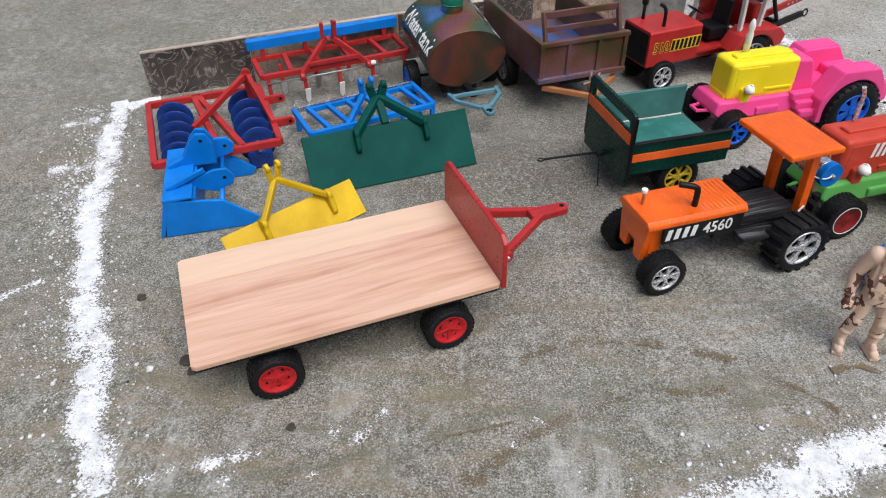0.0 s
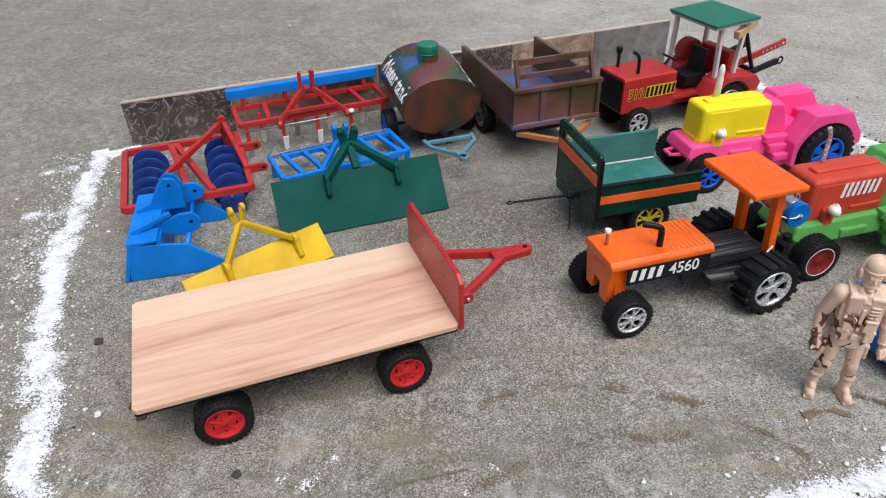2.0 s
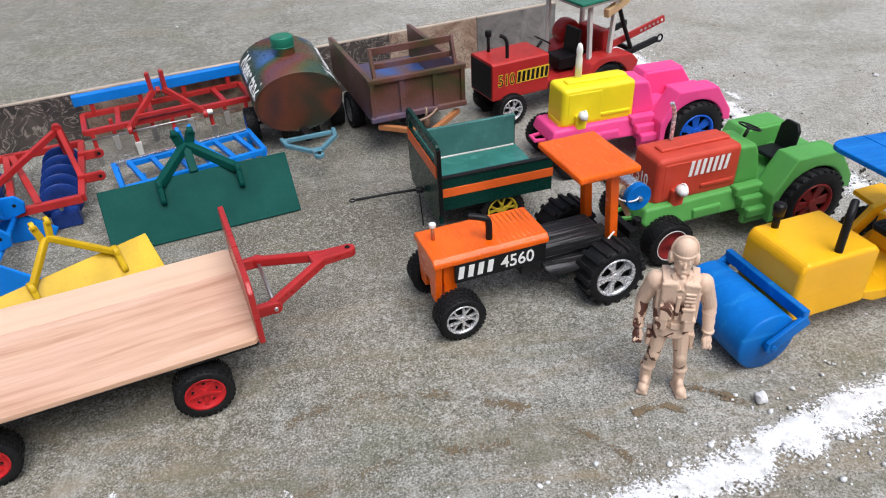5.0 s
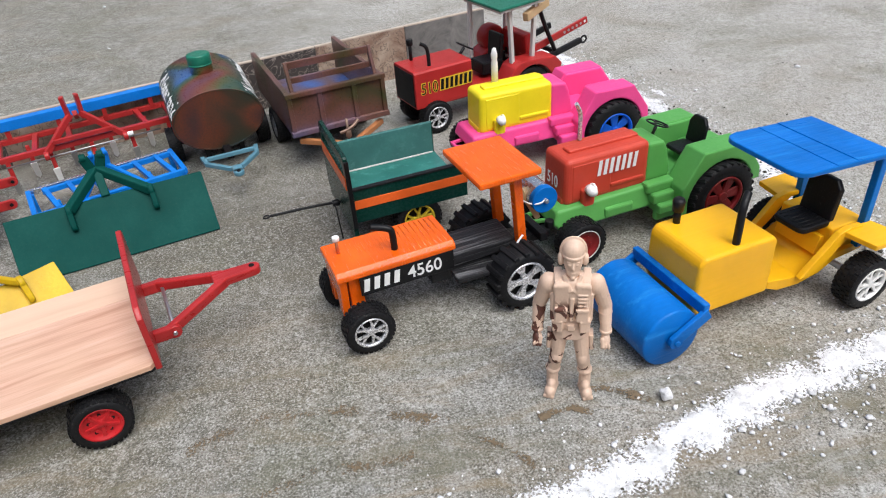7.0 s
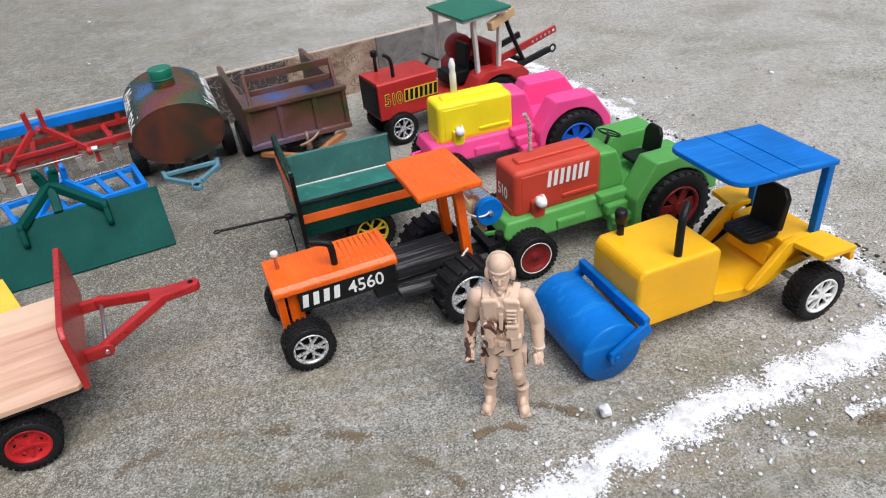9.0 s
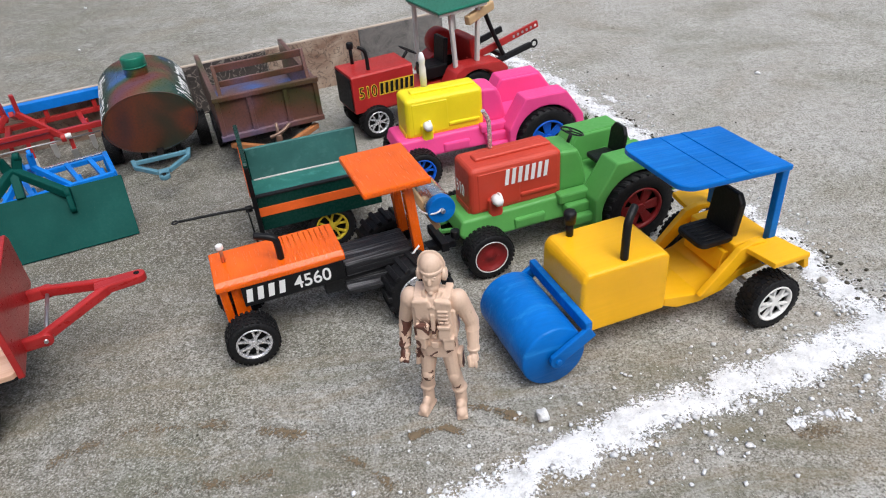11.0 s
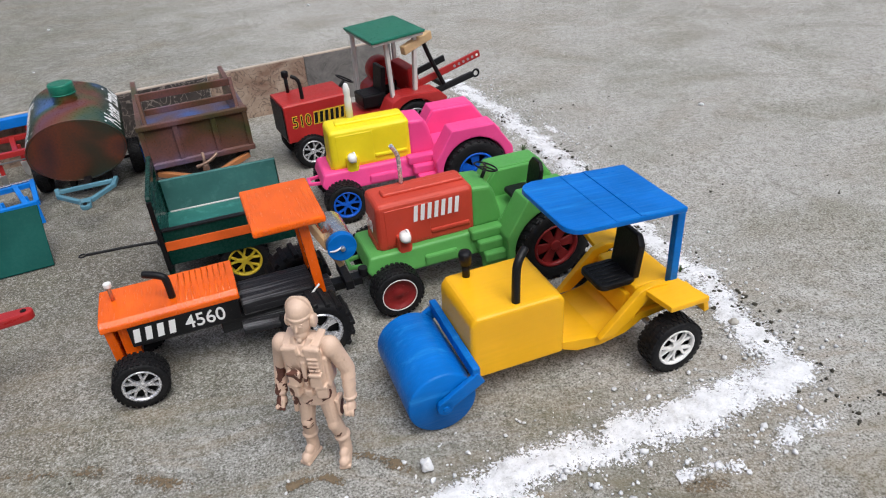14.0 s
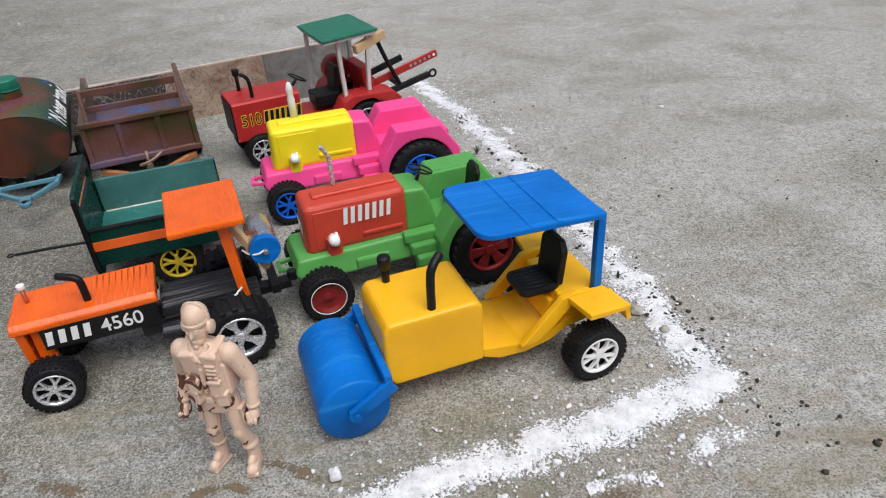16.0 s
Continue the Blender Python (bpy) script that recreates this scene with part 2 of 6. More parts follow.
def concrete():
    m, nt, b = nodes_of("weathered_concrete")
    co = nt.nodes.new("ShaderNodeTexCoord").outputs["Object"]
    grain = tex(nt, "ShaderNodeTexNoise", co, 430, Detail=3, Roughness=0.75).outputs[0]
    fleck = tex(nt, "ShaderNodeTexNoise", co, 120, Detail=5, Roughness=0.75, Distortion=0.8).outputs[0]
    mott = tex(nt, "ShaderNodeTexNoise", co, 45, Detail=6, Roughness=0.72).outputs[0]
    blot = tex(nt, "ShaderNodeTexNoise", co, 9, Detail=5, Roughness=0.62, Distortion=0.4).outputs[0]
    wide = tex(nt, "ShaderNodeTexNoise", co, 2.6, Detail=4, Roughness=0.6, Distortion=0.5).outputs[0]
    c = ramp(nt, mott, [(0.36, (0.135, 0.13, 0.105)), (0.50, (0.225, 0.218, 0.188)), (0.63, (0.35, 0.34, 0.305))])
    # mossy corner to drier, paler ground, with uneven light put into the colour
    sep0 = nt.nodes.new("ShaderNodeSeparateXYZ")
    nt.links.new(co, sep0.inputs[0])

    def calc(op, a, c2, d=None):
        n = nt.nodes.new("ShaderNodeMath")
        n.operation = op
        for s, v in zip(n.inputs, (a, c2) if d is None else (a, c2, d)):
            if hasattr(v, "is_output"):
                nt.links.new(v, s)
            else:
                s.default_value = v
        return n.outputs[0]

    dry_lit = calc("ADD", calc("MULTIPLY_ADD", sep0.outputs[0], 0.95, calc("MULTIPLY", sep0.outputs[1], 0.42)), calc("MULTIPLY", wide, 0.9))
    dry_lit = ramp(nt, calc("MULTIPLY", dry_lit, 0.5), [(0.46, grey(0)), (0.84, grey(1))])
    c = mix(nt, calc("MULTIPLY", dry_lit, 0.54), c, (0.57, 0.55, 0.515))
    damp_shade = calc("SUBTRACT", 1.0, dry_lit)
    c = mix(nt, calc("MULTIPLY", ramp(nt, blot, [(0.36, grey(0)), (0.64, grey(0.58))]), calc("MULTIPLY_ADD", damp_shade, 0.85, 0.15)), c, (0.115, 0.105, 0.075))
    rust = tex(nt, "ShaderNodeTexNoise", stretched(nt, co, (1, 1.25, 1), (0, 0, 25)), 4.2, Detail=5, Roughness=0.6, Distortion=0.6).outputs["Color"]
    sep = nt.nodes.new("ShaderNodeSeparateColor")
    nt.links.new(rust, sep.inputs[0])
    c = mix(nt, ramp(nt, sep.outputs[1], [(0.48, grey(0)), (0.68, grey(0.5))]), c, (0.235, 0.195, 0.135))
    c = mix(nt, ramp(nt, sep.outputs[2], [(0.49, grey(0)), (0.66, grey(0.45))]), c, (0.15, 0.15, 0.095))
    # an old brown damp stain mid-yard, with shade between the toys painted in
    stain_shade = calc("ADD", calc("POWER", calc("MULTIPLY", calc("SUBTRACT", sep0.outputs[0], 0.12), 2.4), 2.0), calc("POWER", calc("MULTIPLY", calc("SUBTRACT", sep0.outputs[1], 1.02), 4.2), 2.0))
    stain_shade = ramp(nt, calc("MULTIPLY_ADD", wide, 0.9, calc("MULTIPLY_ADD", blot, 0.6, calc("MULTIPLY", stain_shade, 0.35))), [(0.72, grey(0.82)), (1.15, grey(0))])
    c = mix(nt, stain_shade, c, (0.085, 0.074, 0.052))
    # a wide pale patch where powder was trodden in
    spread = calc("ADD", calc("POWER", calc("MULTIPLY", calc("SUBTRACT", sep0.outputs[0], 0.40), 3.4), 2.0), calc("POWER", calc("MULTIPLY", calc("SUBTRACT", sep0.outputs[1], 0.56), 5.0), 2.0))
    trodden = ramp(nt, calc("MULTIPLY_ADD", blot, 1.3, calc("MULTIPLY", spread, 0.5)), [(0.45, grey(0.3)), (1.0, grey(0))])
    c = mix(nt, trodden, c, (0.49, 0.485, 0.46))
    # flecks and pits
    c = mix(nt, ramp(nt, fleck, [(0.34, grey(0.7)), (0.50, grey(0))]), c, (0.085, 0.076, 0.053))
    c = mix(nt, ramp(nt, fleck, [(0.54, grey(0)), (0.68, grey(0.52))]), c, (0.48, 0.47, 0.435))
    c = mix(nt, ramp(nt, grain, [(0.375, grey(0.78)), (0.485, grey(0))]), c, (0.045, 0.042, 0.032))
    c = mix(nt, ramp(nt, grain, [(0.53, grey(0)), (0.65, grey(0.6))]), c, (0.60, 0.59, 0.555))
    # chalky scuffs swept over the front of the yard
    sweep = tex(nt, "ShaderNodeTexNoise", stretched(nt, co, (1, 0.35, 1), (0, 0, -55)), 16, Detail=6, Roughness=0.7, Distortion=1.0).outputs[0]
    front = ramp(nt, calc("MULTIPLY_ADD", sep0.outputs[1], 1.0, calc("MULTIPLY", wide, 0.25)), [(0.52, grey(1)), (0.72, grey(0))])
    c = mix(nt, calc("MULTIPLY", ramp(nt, sweep, [(0.53, grey(0)), (0.70, grey(0.62))]), front), c, (0.58, 0.57, 0.545))
    # brown and mossy wipes between the scuffs
    wipe = tex(nt, "ShaderNodeTexNoise", stretched(nt, co, (0.45, 1.5, 1), (0, 0, 28)), 13, Detail=5, Roughness=0.68, Distortion=0.9).outputs["Color"]
    sep2 = nt.nodes.new("ShaderNodeSeparateColor")
    nt.links.new(wipe, sep2.inputs[0])
    near = ramp(nt, calc("MULTIPLY_ADD", sep0.outputs[1], 1.0, calc("MULTIPLY", wide, 0.3)), [(0.62, grey(1)), (0.95, grey(0.15))])
    c = mix(nt, calc("MULTIPLY", ramp(nt, sep2.outputs[0], [(0.48, grey(0)), (0.64, grey(0.55))]), near), c, (0.24, 0.185, 0.11))
    c = mix(nt, calc("MULTIPLY", ramp(nt, sep2.outputs[1], [(0.50, grey(0)), (0.64, grey(0.55))]), near), c, (0.12, 0.115, 0.07))
    nt.links.new(c, b.inputs["Base Color"])
    b.inputs["Roughness"].default_value = 0.92
    h = mix(nt, 0.4, grain, fleck)
    bump(nt, b, h, 0.55, 0.002)
    return m


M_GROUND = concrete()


def powder():
    m, nt, b = nodes_of("white_chalk_powder")
    co = nt.nodes.new("ShaderNodeTexCoord").outputs["Object"]
    n1 = tex(nt, "ShaderNodeTexNoise", co, 55, Detail=6, Roughness=0.75).outputs[0]
    n2 = tex(nt, "ShaderNodeTexNoise", co, 480, Detail=3).outputs[0]
    c = ramp(nt, n1, [(0.30, (0.44, 0.435, 0.43)), (0.45, (0.68, 0.68, 0.68)), (0.6, (0.80, 0.80, 0.81))])
    c = mix(nt, ramp(nt, n2, [(0.28, grey(0.6)), (0.40, grey(0))]), c, (0.42, 0.41, 0.39))
    nt.links.new(c, b.inputs["Base Color"])
    b.inputs["Roughness"].default_value = 0.95
    bump(nt, b, mix(nt, 0.5, n1, n2), 0.7, 0.004)
    return m


M_POWDER = powder()


def dusting(base=None):
    """Loose powder, whole where it lies thick and broken into grains where it thins out."""
    m = powder()
    m.name = "strewn_chalk_powder"
    nt = m.node_tree
    b = nt.nodes["Principled BSDF"]
    if base:
        m.name = "smeared_mud"
        nt.links.remove(b.inputs["Base Color"].links[0])
        b.inputs["Base Color"].default_value = (*base, 1)
    co = nt.nodes.new("ShaderNodeTexCoord").outputs["Object"]
    at = nt.nodes.new("ShaderNodeAttribute")
    at.attribute_name = "cover"
    g1 = tex(nt, "ShaderNodeTexNoise", co, 330, Detail=3, Roughness=0.7).outputs[0]
    s = nt.nodes.new("ShaderNodeMath")
    s.operation = "MULTIPLY_ADD"
    s.inputs[1].default_value = 3.4
    nt.links.new(g1, s.inputs[0])
    nt.links.new(at.outputs["Fac"], s.inputs[2])
    edge = nt.nodes.new("ShaderNodeMapRange")
    edge.inputs[1].default_value, edge.inputs[2].default_value = 1.62, 1.9
    nt.links.new(s.outputs[0], edge.inputs[0])
    nt.links.new(edge.outputs[0], b.inputs["Alpha"])
    return m


M_DUSTING = dusting()
M_MUDSMEAR = dusting((0.17, 0.125, 0.075))
M_LINING = paint("pale_teal_lining", (0.055, 0.165, 0.15), 0.12, coat=0.8, fade=(0.09, 0.21, 0.195), dust=0.02)
M_PLASTER = paint("grey_added_wall_plaster", (0.26, 0.25, 0.235), 0.9, relief=0.6)
M_SOIL = paint("dark_damp_soil", (0.06, 0.054, 0.04), 0.95, relief=0.9, dust=0.2)
M_WEED = paint("weed_leaf", (0.06, 0.10, 0.03), 0.6)
M_STONE = paint("pale_pebble", (0.42, 0.40, 0.35), 0.85, relief=0.5)


def camo():
    m, nt, b = nodes_of("tan_camouflage_plastic")
    co = nt.nodes.new("ShaderNodeTexCoord").outputs["Object"]
    n1 = tex(nt, "ShaderNodeTexNoise", co, 40, Detail=3, Roughness=0.55, Distortion=0.8).outputs[0]
    fine = tex(nt, "ShaderNodeTexNoise", co, 420, Detail=3).outputs[0]
    c = mix(nt, ramp(nt, fine, [(0.4, grey(0)), (0.7, grey(0.35))]), (0.66, 0.475, 0.355), (0.56, 0.385, 0.275))
    sep = nt.nodes.new("ShaderNodeSeparateXYZ")
    nt.links.new(co, sep.inputs[0])
    low = ramp(nt, sep.outputs[2], [(0.020, grey(0)), (0.024, grey(1)), (0.122, grey(1)), (0.130, grey(0))])
    spots = ramp(nt, n1, [(0.590, grey(0)), (0.597, grey(1))])
    c = mix(nt, mix(nt, 1.0, spots, low, "MULTIPLY"), c, (0.10, 0.035, 0.022))
    nt.links.new(c, b.inputs["Base Color"])
    b.inputs["Roughness"].default_value = 0.5
    bump(nt, b, fine, 0.15, 0.001)
    return m


M_CAMO = camo()


# ---- builders ----
def thing(name, x, y, heading, label, category, group="", z=0.0):
    e = new(name)
    e.empty_display_size = 0.02
    e.matrix_basis = pose(x, y, z, 0, 0, heading)
    return tagged(e, label, category, group)


def part(name, bm, mat, parent=None, label=""):
    me = bm
    if isinstance(bm, bmesh.types.BMesh):
        me = bpy.data.meshes.new(name)
        bmesh.ops.recalc_face_normals(bm, faces=bm.faces)
        bm.to_mesh(me)
        bm.free()
        me.materials.append(mat)
    ob = new(name, me)
    if parent:
        ob.parent = parent
    return tagged(ob, label)


def box(sx, sy, sz, c=(0, 0, 0), rot=(0, 0, 0), bevel=0.0012, seg=2, taper=None):
    bm = bmesh.new()
    bmesh.ops.create_cube(bm, size=1)
    for v in bm.verts:
        k = 1.0
        if taper and v.co.z > 0:
            k = taper
        v.co = Vector((v.co.x * sx * k, v.co.y * sy * k, v.co.z * sz))
    if bevel:
        bmesh.ops.bevel(bm, geom=bm.edges[:], offset=min(bevel, 0.45 * min(sx, sy, sz)), segments=seg, affect="EDGES", profile=0.5)
    bm.transform(pose(*c, *rot))
    return bm


def cyl(r, h, c=(0, 0, 0), axis="z", seg=20, r2=None, bevel=0.0008, rot=None):
    bm = bmesh.new()
    bmesh.ops.create_cone(bm, cap_ends=True, segments=seg, radius1=r, radius2=r if r2 is None else r2, depth=h)
    if bevel:
        rims = [e for e in bm.edges if any(len(f.verts) > 4 for f in e.link_faces)]
        bmesh.ops.bevel(bm, geom=rims, offset=min(bevel, 0.4 * h, 0.4 * r), segments=2, affect="EDGES", profile=0.5)
    turn = rot or {"z": (0, 0, 0), "y": (90, 0, 0), "x": (0, 90, 0)}[axis]
    bm.transform(pose(*c, *turn))
    for f in bm.faces:
        f.smooth = len(f.verts) <= 4
    return bm


def rod(a, b, r, seg=10):
    a, b = Vector(a), Vector(b)
    bm = bmesh.new()
    bmesh.ops.create_cone(bm, cap_ends=True, segments=seg, radius1=r, radius2=r, depth=(b - a).length)
    bm.transform(Matrix.Translation((a + b) / 2) @ (b - a).to_track_quat("Z", "Y").to_matrix().to_4x4())
    for f in bm.faces:
        f.smooth = len(f.verts) == 4
    return bm


def bar(a, b, w, h, bevel=0.001, up=(0, 0, 1)):
    """A square bar from a to b, w wide and h deep."""
    a, b = Vector(a), Vector(b)
    d = (b - a).normalized()
    side = Vector(up).cross(d)
    side = side.normalized() if side.length > 1e-4 else Vector((1, 0, 0))
    top = d.cross(side)
    bm = box((b - a).length, w, h, bevel=bevel)
    m = Matrix((d, side, top)).transposed().to_4x4()
    bm.transform(Matrix.Translation((a + b) / 2) @ m)
    return bm


def pipe(points, r, seg=10):
    """A round pipe through the points, with the bends smoothed."""
    pts = [Vector(p) for p in points]
    for _ in range(2):
        q = [pts[0]]
        for i in range(len(pts) - 1):
            q += [pts[i].lerp(pts[i + 1], 0.25), pts[i].lerp(pts[i + 1], 0.75)]
        pts = q + [pts[-1]]
    bm = bmesh.new()
    rings = []
    side = None
    for i, p in enumerate(pts):
        d = (pts[min(i + 1, len(pts) - 1)] - pts[max(i - 1, 0)]).normalized()
        if side is None:
            side = d.orthogonal().normalized()
        side = (side - d * side.dot(d)).normalized()
        other = d.cross(side)
        rings.append([bm.verts.new(p + r * (math.cos(2 * math.pi * k / seg) * side + math.sin(2 * math.pi * k / seg) * other)) for k in range(seg)])
    for a, b in zip(rings, rings[1:]):
        for k in range(seg):
            bm.faces.new((a[k], a[(k + 1) % seg], b[(k + 1) % seg], b[k])).smooth = True
    bm.faces.new(rings[0][::-1])
    bm.faces.new(rings[-1])
    return bm


def prism(outline, y0, y1, bevel=0.0012, axis="y", seg=2):
    """A plate cut to the outline (x, z) and y0..y1 thick; with axis z the outline is (x, y)."""
    bm = bmesh.new()
    if axis == "y":
        loop = [bm.verts.new((x, y0, z)) for x, z in outline]
        push = (0, y1 - y0, 0)
    elif axis == "z":
        loop = [bm.verts.new((x, y, y0)) for x, y in outline]
        push = (0, 0, y1 - y0)
    else:
        loop = [bm.verts.new((y0, a, z)) for a, z in outline]
        push = (y1 - y0, 0, 0)
    face = bm.faces.new(loop)
    out = bmesh.ops.extrude_face_region(bm, geom=[face])
    bmesh.ops.translate(bm, verts=[v for v in out["geom"] if isinstance(v, bmesh.types.BMVert)], vec=push)
    bmesh.ops.recalc_face_normals(bm, faces=bm.faces)
    if bevel:
        bmesh.ops.bevel(bm, geom=bm.edges[:], offset=bevel, segments=seg, affect="EDGES", profile=0.5)
    return bm


def lathe(profile, seg=40, axis="y", c=(0, 0, 0), closed=True):
    """Turns the profile (radius, along) round an axis."""
    bm = bmesh.new()
    rings = []
    for k in range(seg):
        a = 2 * math.pi * k / seg
        rings.append([bm.verts.new((r * math.cos(a), t, r * math.sin(a))) for r, t in profile])
    n = len(profile)
    for k in range(seg):
        a, b = rings[k], rings[(k + 1) % seg]
        for i in range(n if closed else n - 1):
            bm.faces.new((a[i], a[(i + 1) % n], b[(i + 1) % n], b[i])).smooth = True
    if axis == "z":
        bm.transform(pose(0, 0, 0, 90, 0, 0))
    elif axis == "x":
        bm.transform(pose(0, 0, 0, 0, 0, -90))
    bm.transform(pose(*c))
    bmesh.ops.remove_doubles(bm, verts=bm.verts, dist=1e-6)
    return bm


def join(*bms):
    out = bmesh.new()
    for b in bms:
        me = bpy.data.meshes.new("joining")
        b.to_mesh(me)
        b.free()
        out.from_mesh(me)
        bpy.data.meshes.remove(me)
    return out


def arc(cx, cz, r, a0, a1, n):
    return [(cx + r * math.cos(radians(a0 + (a1 - a0) * i / n)), cz + r * math.sin(radians(a0 + (a1 - a0) * i / n))) for i in range(n + 1)]


def rounded(w, d, r, n=5):
    pts = []
    for sx, sy, a in ((1, 1, 0), (-1, 1, 90), (-1, -1, 180), (1, -1, 270)):
        pts += arc(sx * (w / 2 - r), sy * (d / 2 - r), r, a, a + 90, n)
    return pts


# ---- wheels ----
WHEELS = {}


def tyre_mesh(R, w, style):
    """Tyre with tread: street blocks, tractor lugs, or moulded bars. Axis along y."""
    h = w / 2
    ri = R * (0.66 if style != "moulded" else 0.60)
    prof = [(ri, -h * 0.85), (ri * 1.12, -h), (R * 0.93, -h * 0.98), (R * 0.985, -h * 0.8), (R * 0.99, 0), (R * 0.985, h * 0.8), (R * 0.93, h * 0.98), (ri * 1.12, h), (ri, h * 0.85)]
    bms = [lathe(prof, 48)]
    if style == "street":
        n = 30
        for k in range(n):
            a = 360 * k / n
            for j, yy in enumerate((-0.72, -0.25, 0.25, 0.72)):
                b = box(R * 0.13, w * 0.19, R * 0.055, bevel=0)
                b.transform(pose(0, 0, 0, 0, a + (6 if j % 2 else 0), 0) @ pose(0, yy * h, R * 0.995))
                bms.append(b)
    elif style == "lug":
        n = 17
        for k in range(n):
            b = box(R * 0.17, w * 1.0, R * 0.15, bevel=R * 0.02, seg=1)
            b.transform(pose(0, 0, 0, 0, 360 * k / n, 0) @ pose(0, 0, R * 0.99, 0, 0, 6))
            bms.append(b)
    else:
        n = 26
        for k in range(n):
            for s in (-1, 1):
                b = box(R * 0.12, w * 0.5, R * 0.07, bevel=R * 0.02, seg=1)
                b.transform(pose(0, 0, 0, 0, 360 * (k + 0.25 * s) / n, 0) @ pose(0, s * w * 0.25, R * 0.975, s * 5, 0, s * 22))
                bms.append(b)
    return join(*bms)


def rim_mesh(R, w, style):
    """Rim seen on the +y side."""
    h = w / 2
    ro = R * (0.69 if style != "moulded" else 0.62)
    ring = lathe([(ro, h * 0.6), (ro, h * 0.97), (ro * 0.93, h * 1.0), (ro * 0.86, h * 0.82), (ro * 0.86, h * 0.5)], 40)
    bms = [ring, cyl(ro * 0.22, h * 0.5, (0, h * 0.66, 0), "y", 18)]
    if style == "street":
        for k in range(5):
            bits = [bar((ro * 0.12, 0, 0), (ro * 0.50, 0, 0), ro * 0.20, h * 0.34, bevel=R * 0.012, up=(0, 1, 0))]
            for s in (-1, 1):
                bits.append(bar((ro * 0.40, 0, ro * 0.03 * s), (ro * 0.93, 0, ro * 0.27 * s), ro * 0.125, h * 0.28, bevel=R * 0.01, up=(0, 1, 0)))
            sp = join(*bits)
            sp.transform(pose(0, h * 0.72, 0) @ pose(0, 0, 0, 0, 72 * k, 0))
            bms.append(sp)
    elif style == "lug":
        for k in range(5):
            sp = prism([(ro * 0.10, -ro * 0.15), (ro * 0.48, -ro * 0.11), (ro * 0.94, -ro * 0.30), (ro * 0.94, ro * 0.30), (ro * 0.48, ro * 0.11), (ro * 0.10, ro * 0.15)], h * 0.58, h * 0.86, bevel=R * 0.014)
            sp.transform(pose(0, 0, 0, 0, 72 * k, 0))
            bms.append(sp)
    else:
        for k in range(6):
            sp = prism([(ro * 0.12, -ro * 0.13), (ro * 0.9, -ro * 0.26), (ro * 0.9, ro * 0.26), (ro * 0.12, ro * 0.13)], h * 0.55, h * 0.75, bevel=R * 0.01, seg=1)
            sp.transform(pose(0, 0, 0, 0, 60 * k, 0))
            bms.append(sp)
    return join(*bms)


def solid_rim_mesh(R, w):
    h = w / 2
    ro = R * 0.69
    return join(lathe([(0.0, h * 0.78), (ro * 0.2, h * 0.80), (ro * 0.24, h * 0.70), (ro * 0.82, h * 0.62), (ro * 0.9, h * 0.9), (ro, h * 0.95), (ro, h * 0.5), (0.0, h * 0.5)], 40, closed=False),
                *[cyl(ro * 0.07, h * 0.12, (ro * 0.5 * math.cos(k * 1.257), h * 0.68, ro * 0.5 * math.sin(k * 1.257)), "y", 8, bevel=0) for k in range(5)])


def wheel(parent, x, y, R, w, rim, style="street", z=None, solid=False, ring=None, label=""):
    """Wheel at local x, y standing on the ground; the rim faces the side it is on."""
    key = (round(R, 4), round(w, 4), style, rim.name, solid)
    if key not in WHEELS:
        a = part("wheel", tyre_mesh(R, w, style), M_RUBBER)
        b = part("rim", solid_rim_mesh(R, w) if solid else rim_mesh(R, w, style), rim)
        d = part("rim_back", cyl(R * 0.67, w * 0.35, (0, 0, 0), "y", 28), M_DARK)
        WHEELS[key] = (a.data, b.data, d.data)
        for o in (a, b, d):
            bpy.data.objects.remove(o)
    me, rm, dm = WHEELS[key]
    t = part("wheel", me, None, parent, label)
    t.matrix_basis = pose(x, y, R * 1.02 if z is None else z, 0, random.uniform(0, 60), 0 if y > 0 else 180)
    part("rim", rm, None, t)
    part("rim_back", dm, None, t)
    if solid and not ring:
        h = w / 2
        part("rim_hole", join(*[cyl(R * 0.062, h * 0.10, (R * 0.40 * math.cos(k * 1.257), h * 0.66, R * 0.40 * math.sin(k * 1.257)), "y", 10, bevel=0) for k in range(5)]), M_DARK, t, "dark holes")
        part("rim_star", join(*[bar((R * 0.10 * math.cos(k * 1.257 + 0.63), h * 0.70, R * 0.10 * math.sin(k * 1.257 + 0.63)), (R * 0.56 * math.cos(k * 1.257 + 0.63), h * 0.66, R * 0.56 * math.sin(k * 1.257 + 0.63)), R * 0.13, h * 0.16, bevel=R * 0.02, up=(0, 1, 0)) for k in range(5)]), rim, t)
    if ring:
        part("rim_ring", lathe([(R * 0.675, w * 0.5), (R * 0.71, w * 0.508), (R * 0.71, w * 0.48), (R * 0.675, w * 0.48)], 40), ring, t)
    return t


def lettering(name, text, size, mat, parent, m, bold=0.0, squeeze=1.0):
    cu = bpy.data.curves.new(name, "FONT")
    cu.body, cu.size, cu.extrude, cu.offset = text, size, 0.0002, bold
    cu.align_x, cu.align_y = "LEFT", "BOTTOM_BASELINE"
    tmp = bpy.data.objects.new(name, cu)
    me = bpy.data.meshes.new_from_object(tmp)
    bpy.data.objects.remove(tmp)
    me.materials.append(mat)
    ob = new(name, me)
    ob.parent = parent
    ob.matrix_basis = m @ Matrix.Diagonal((squeeze, 1, 1, 1))
    return ob


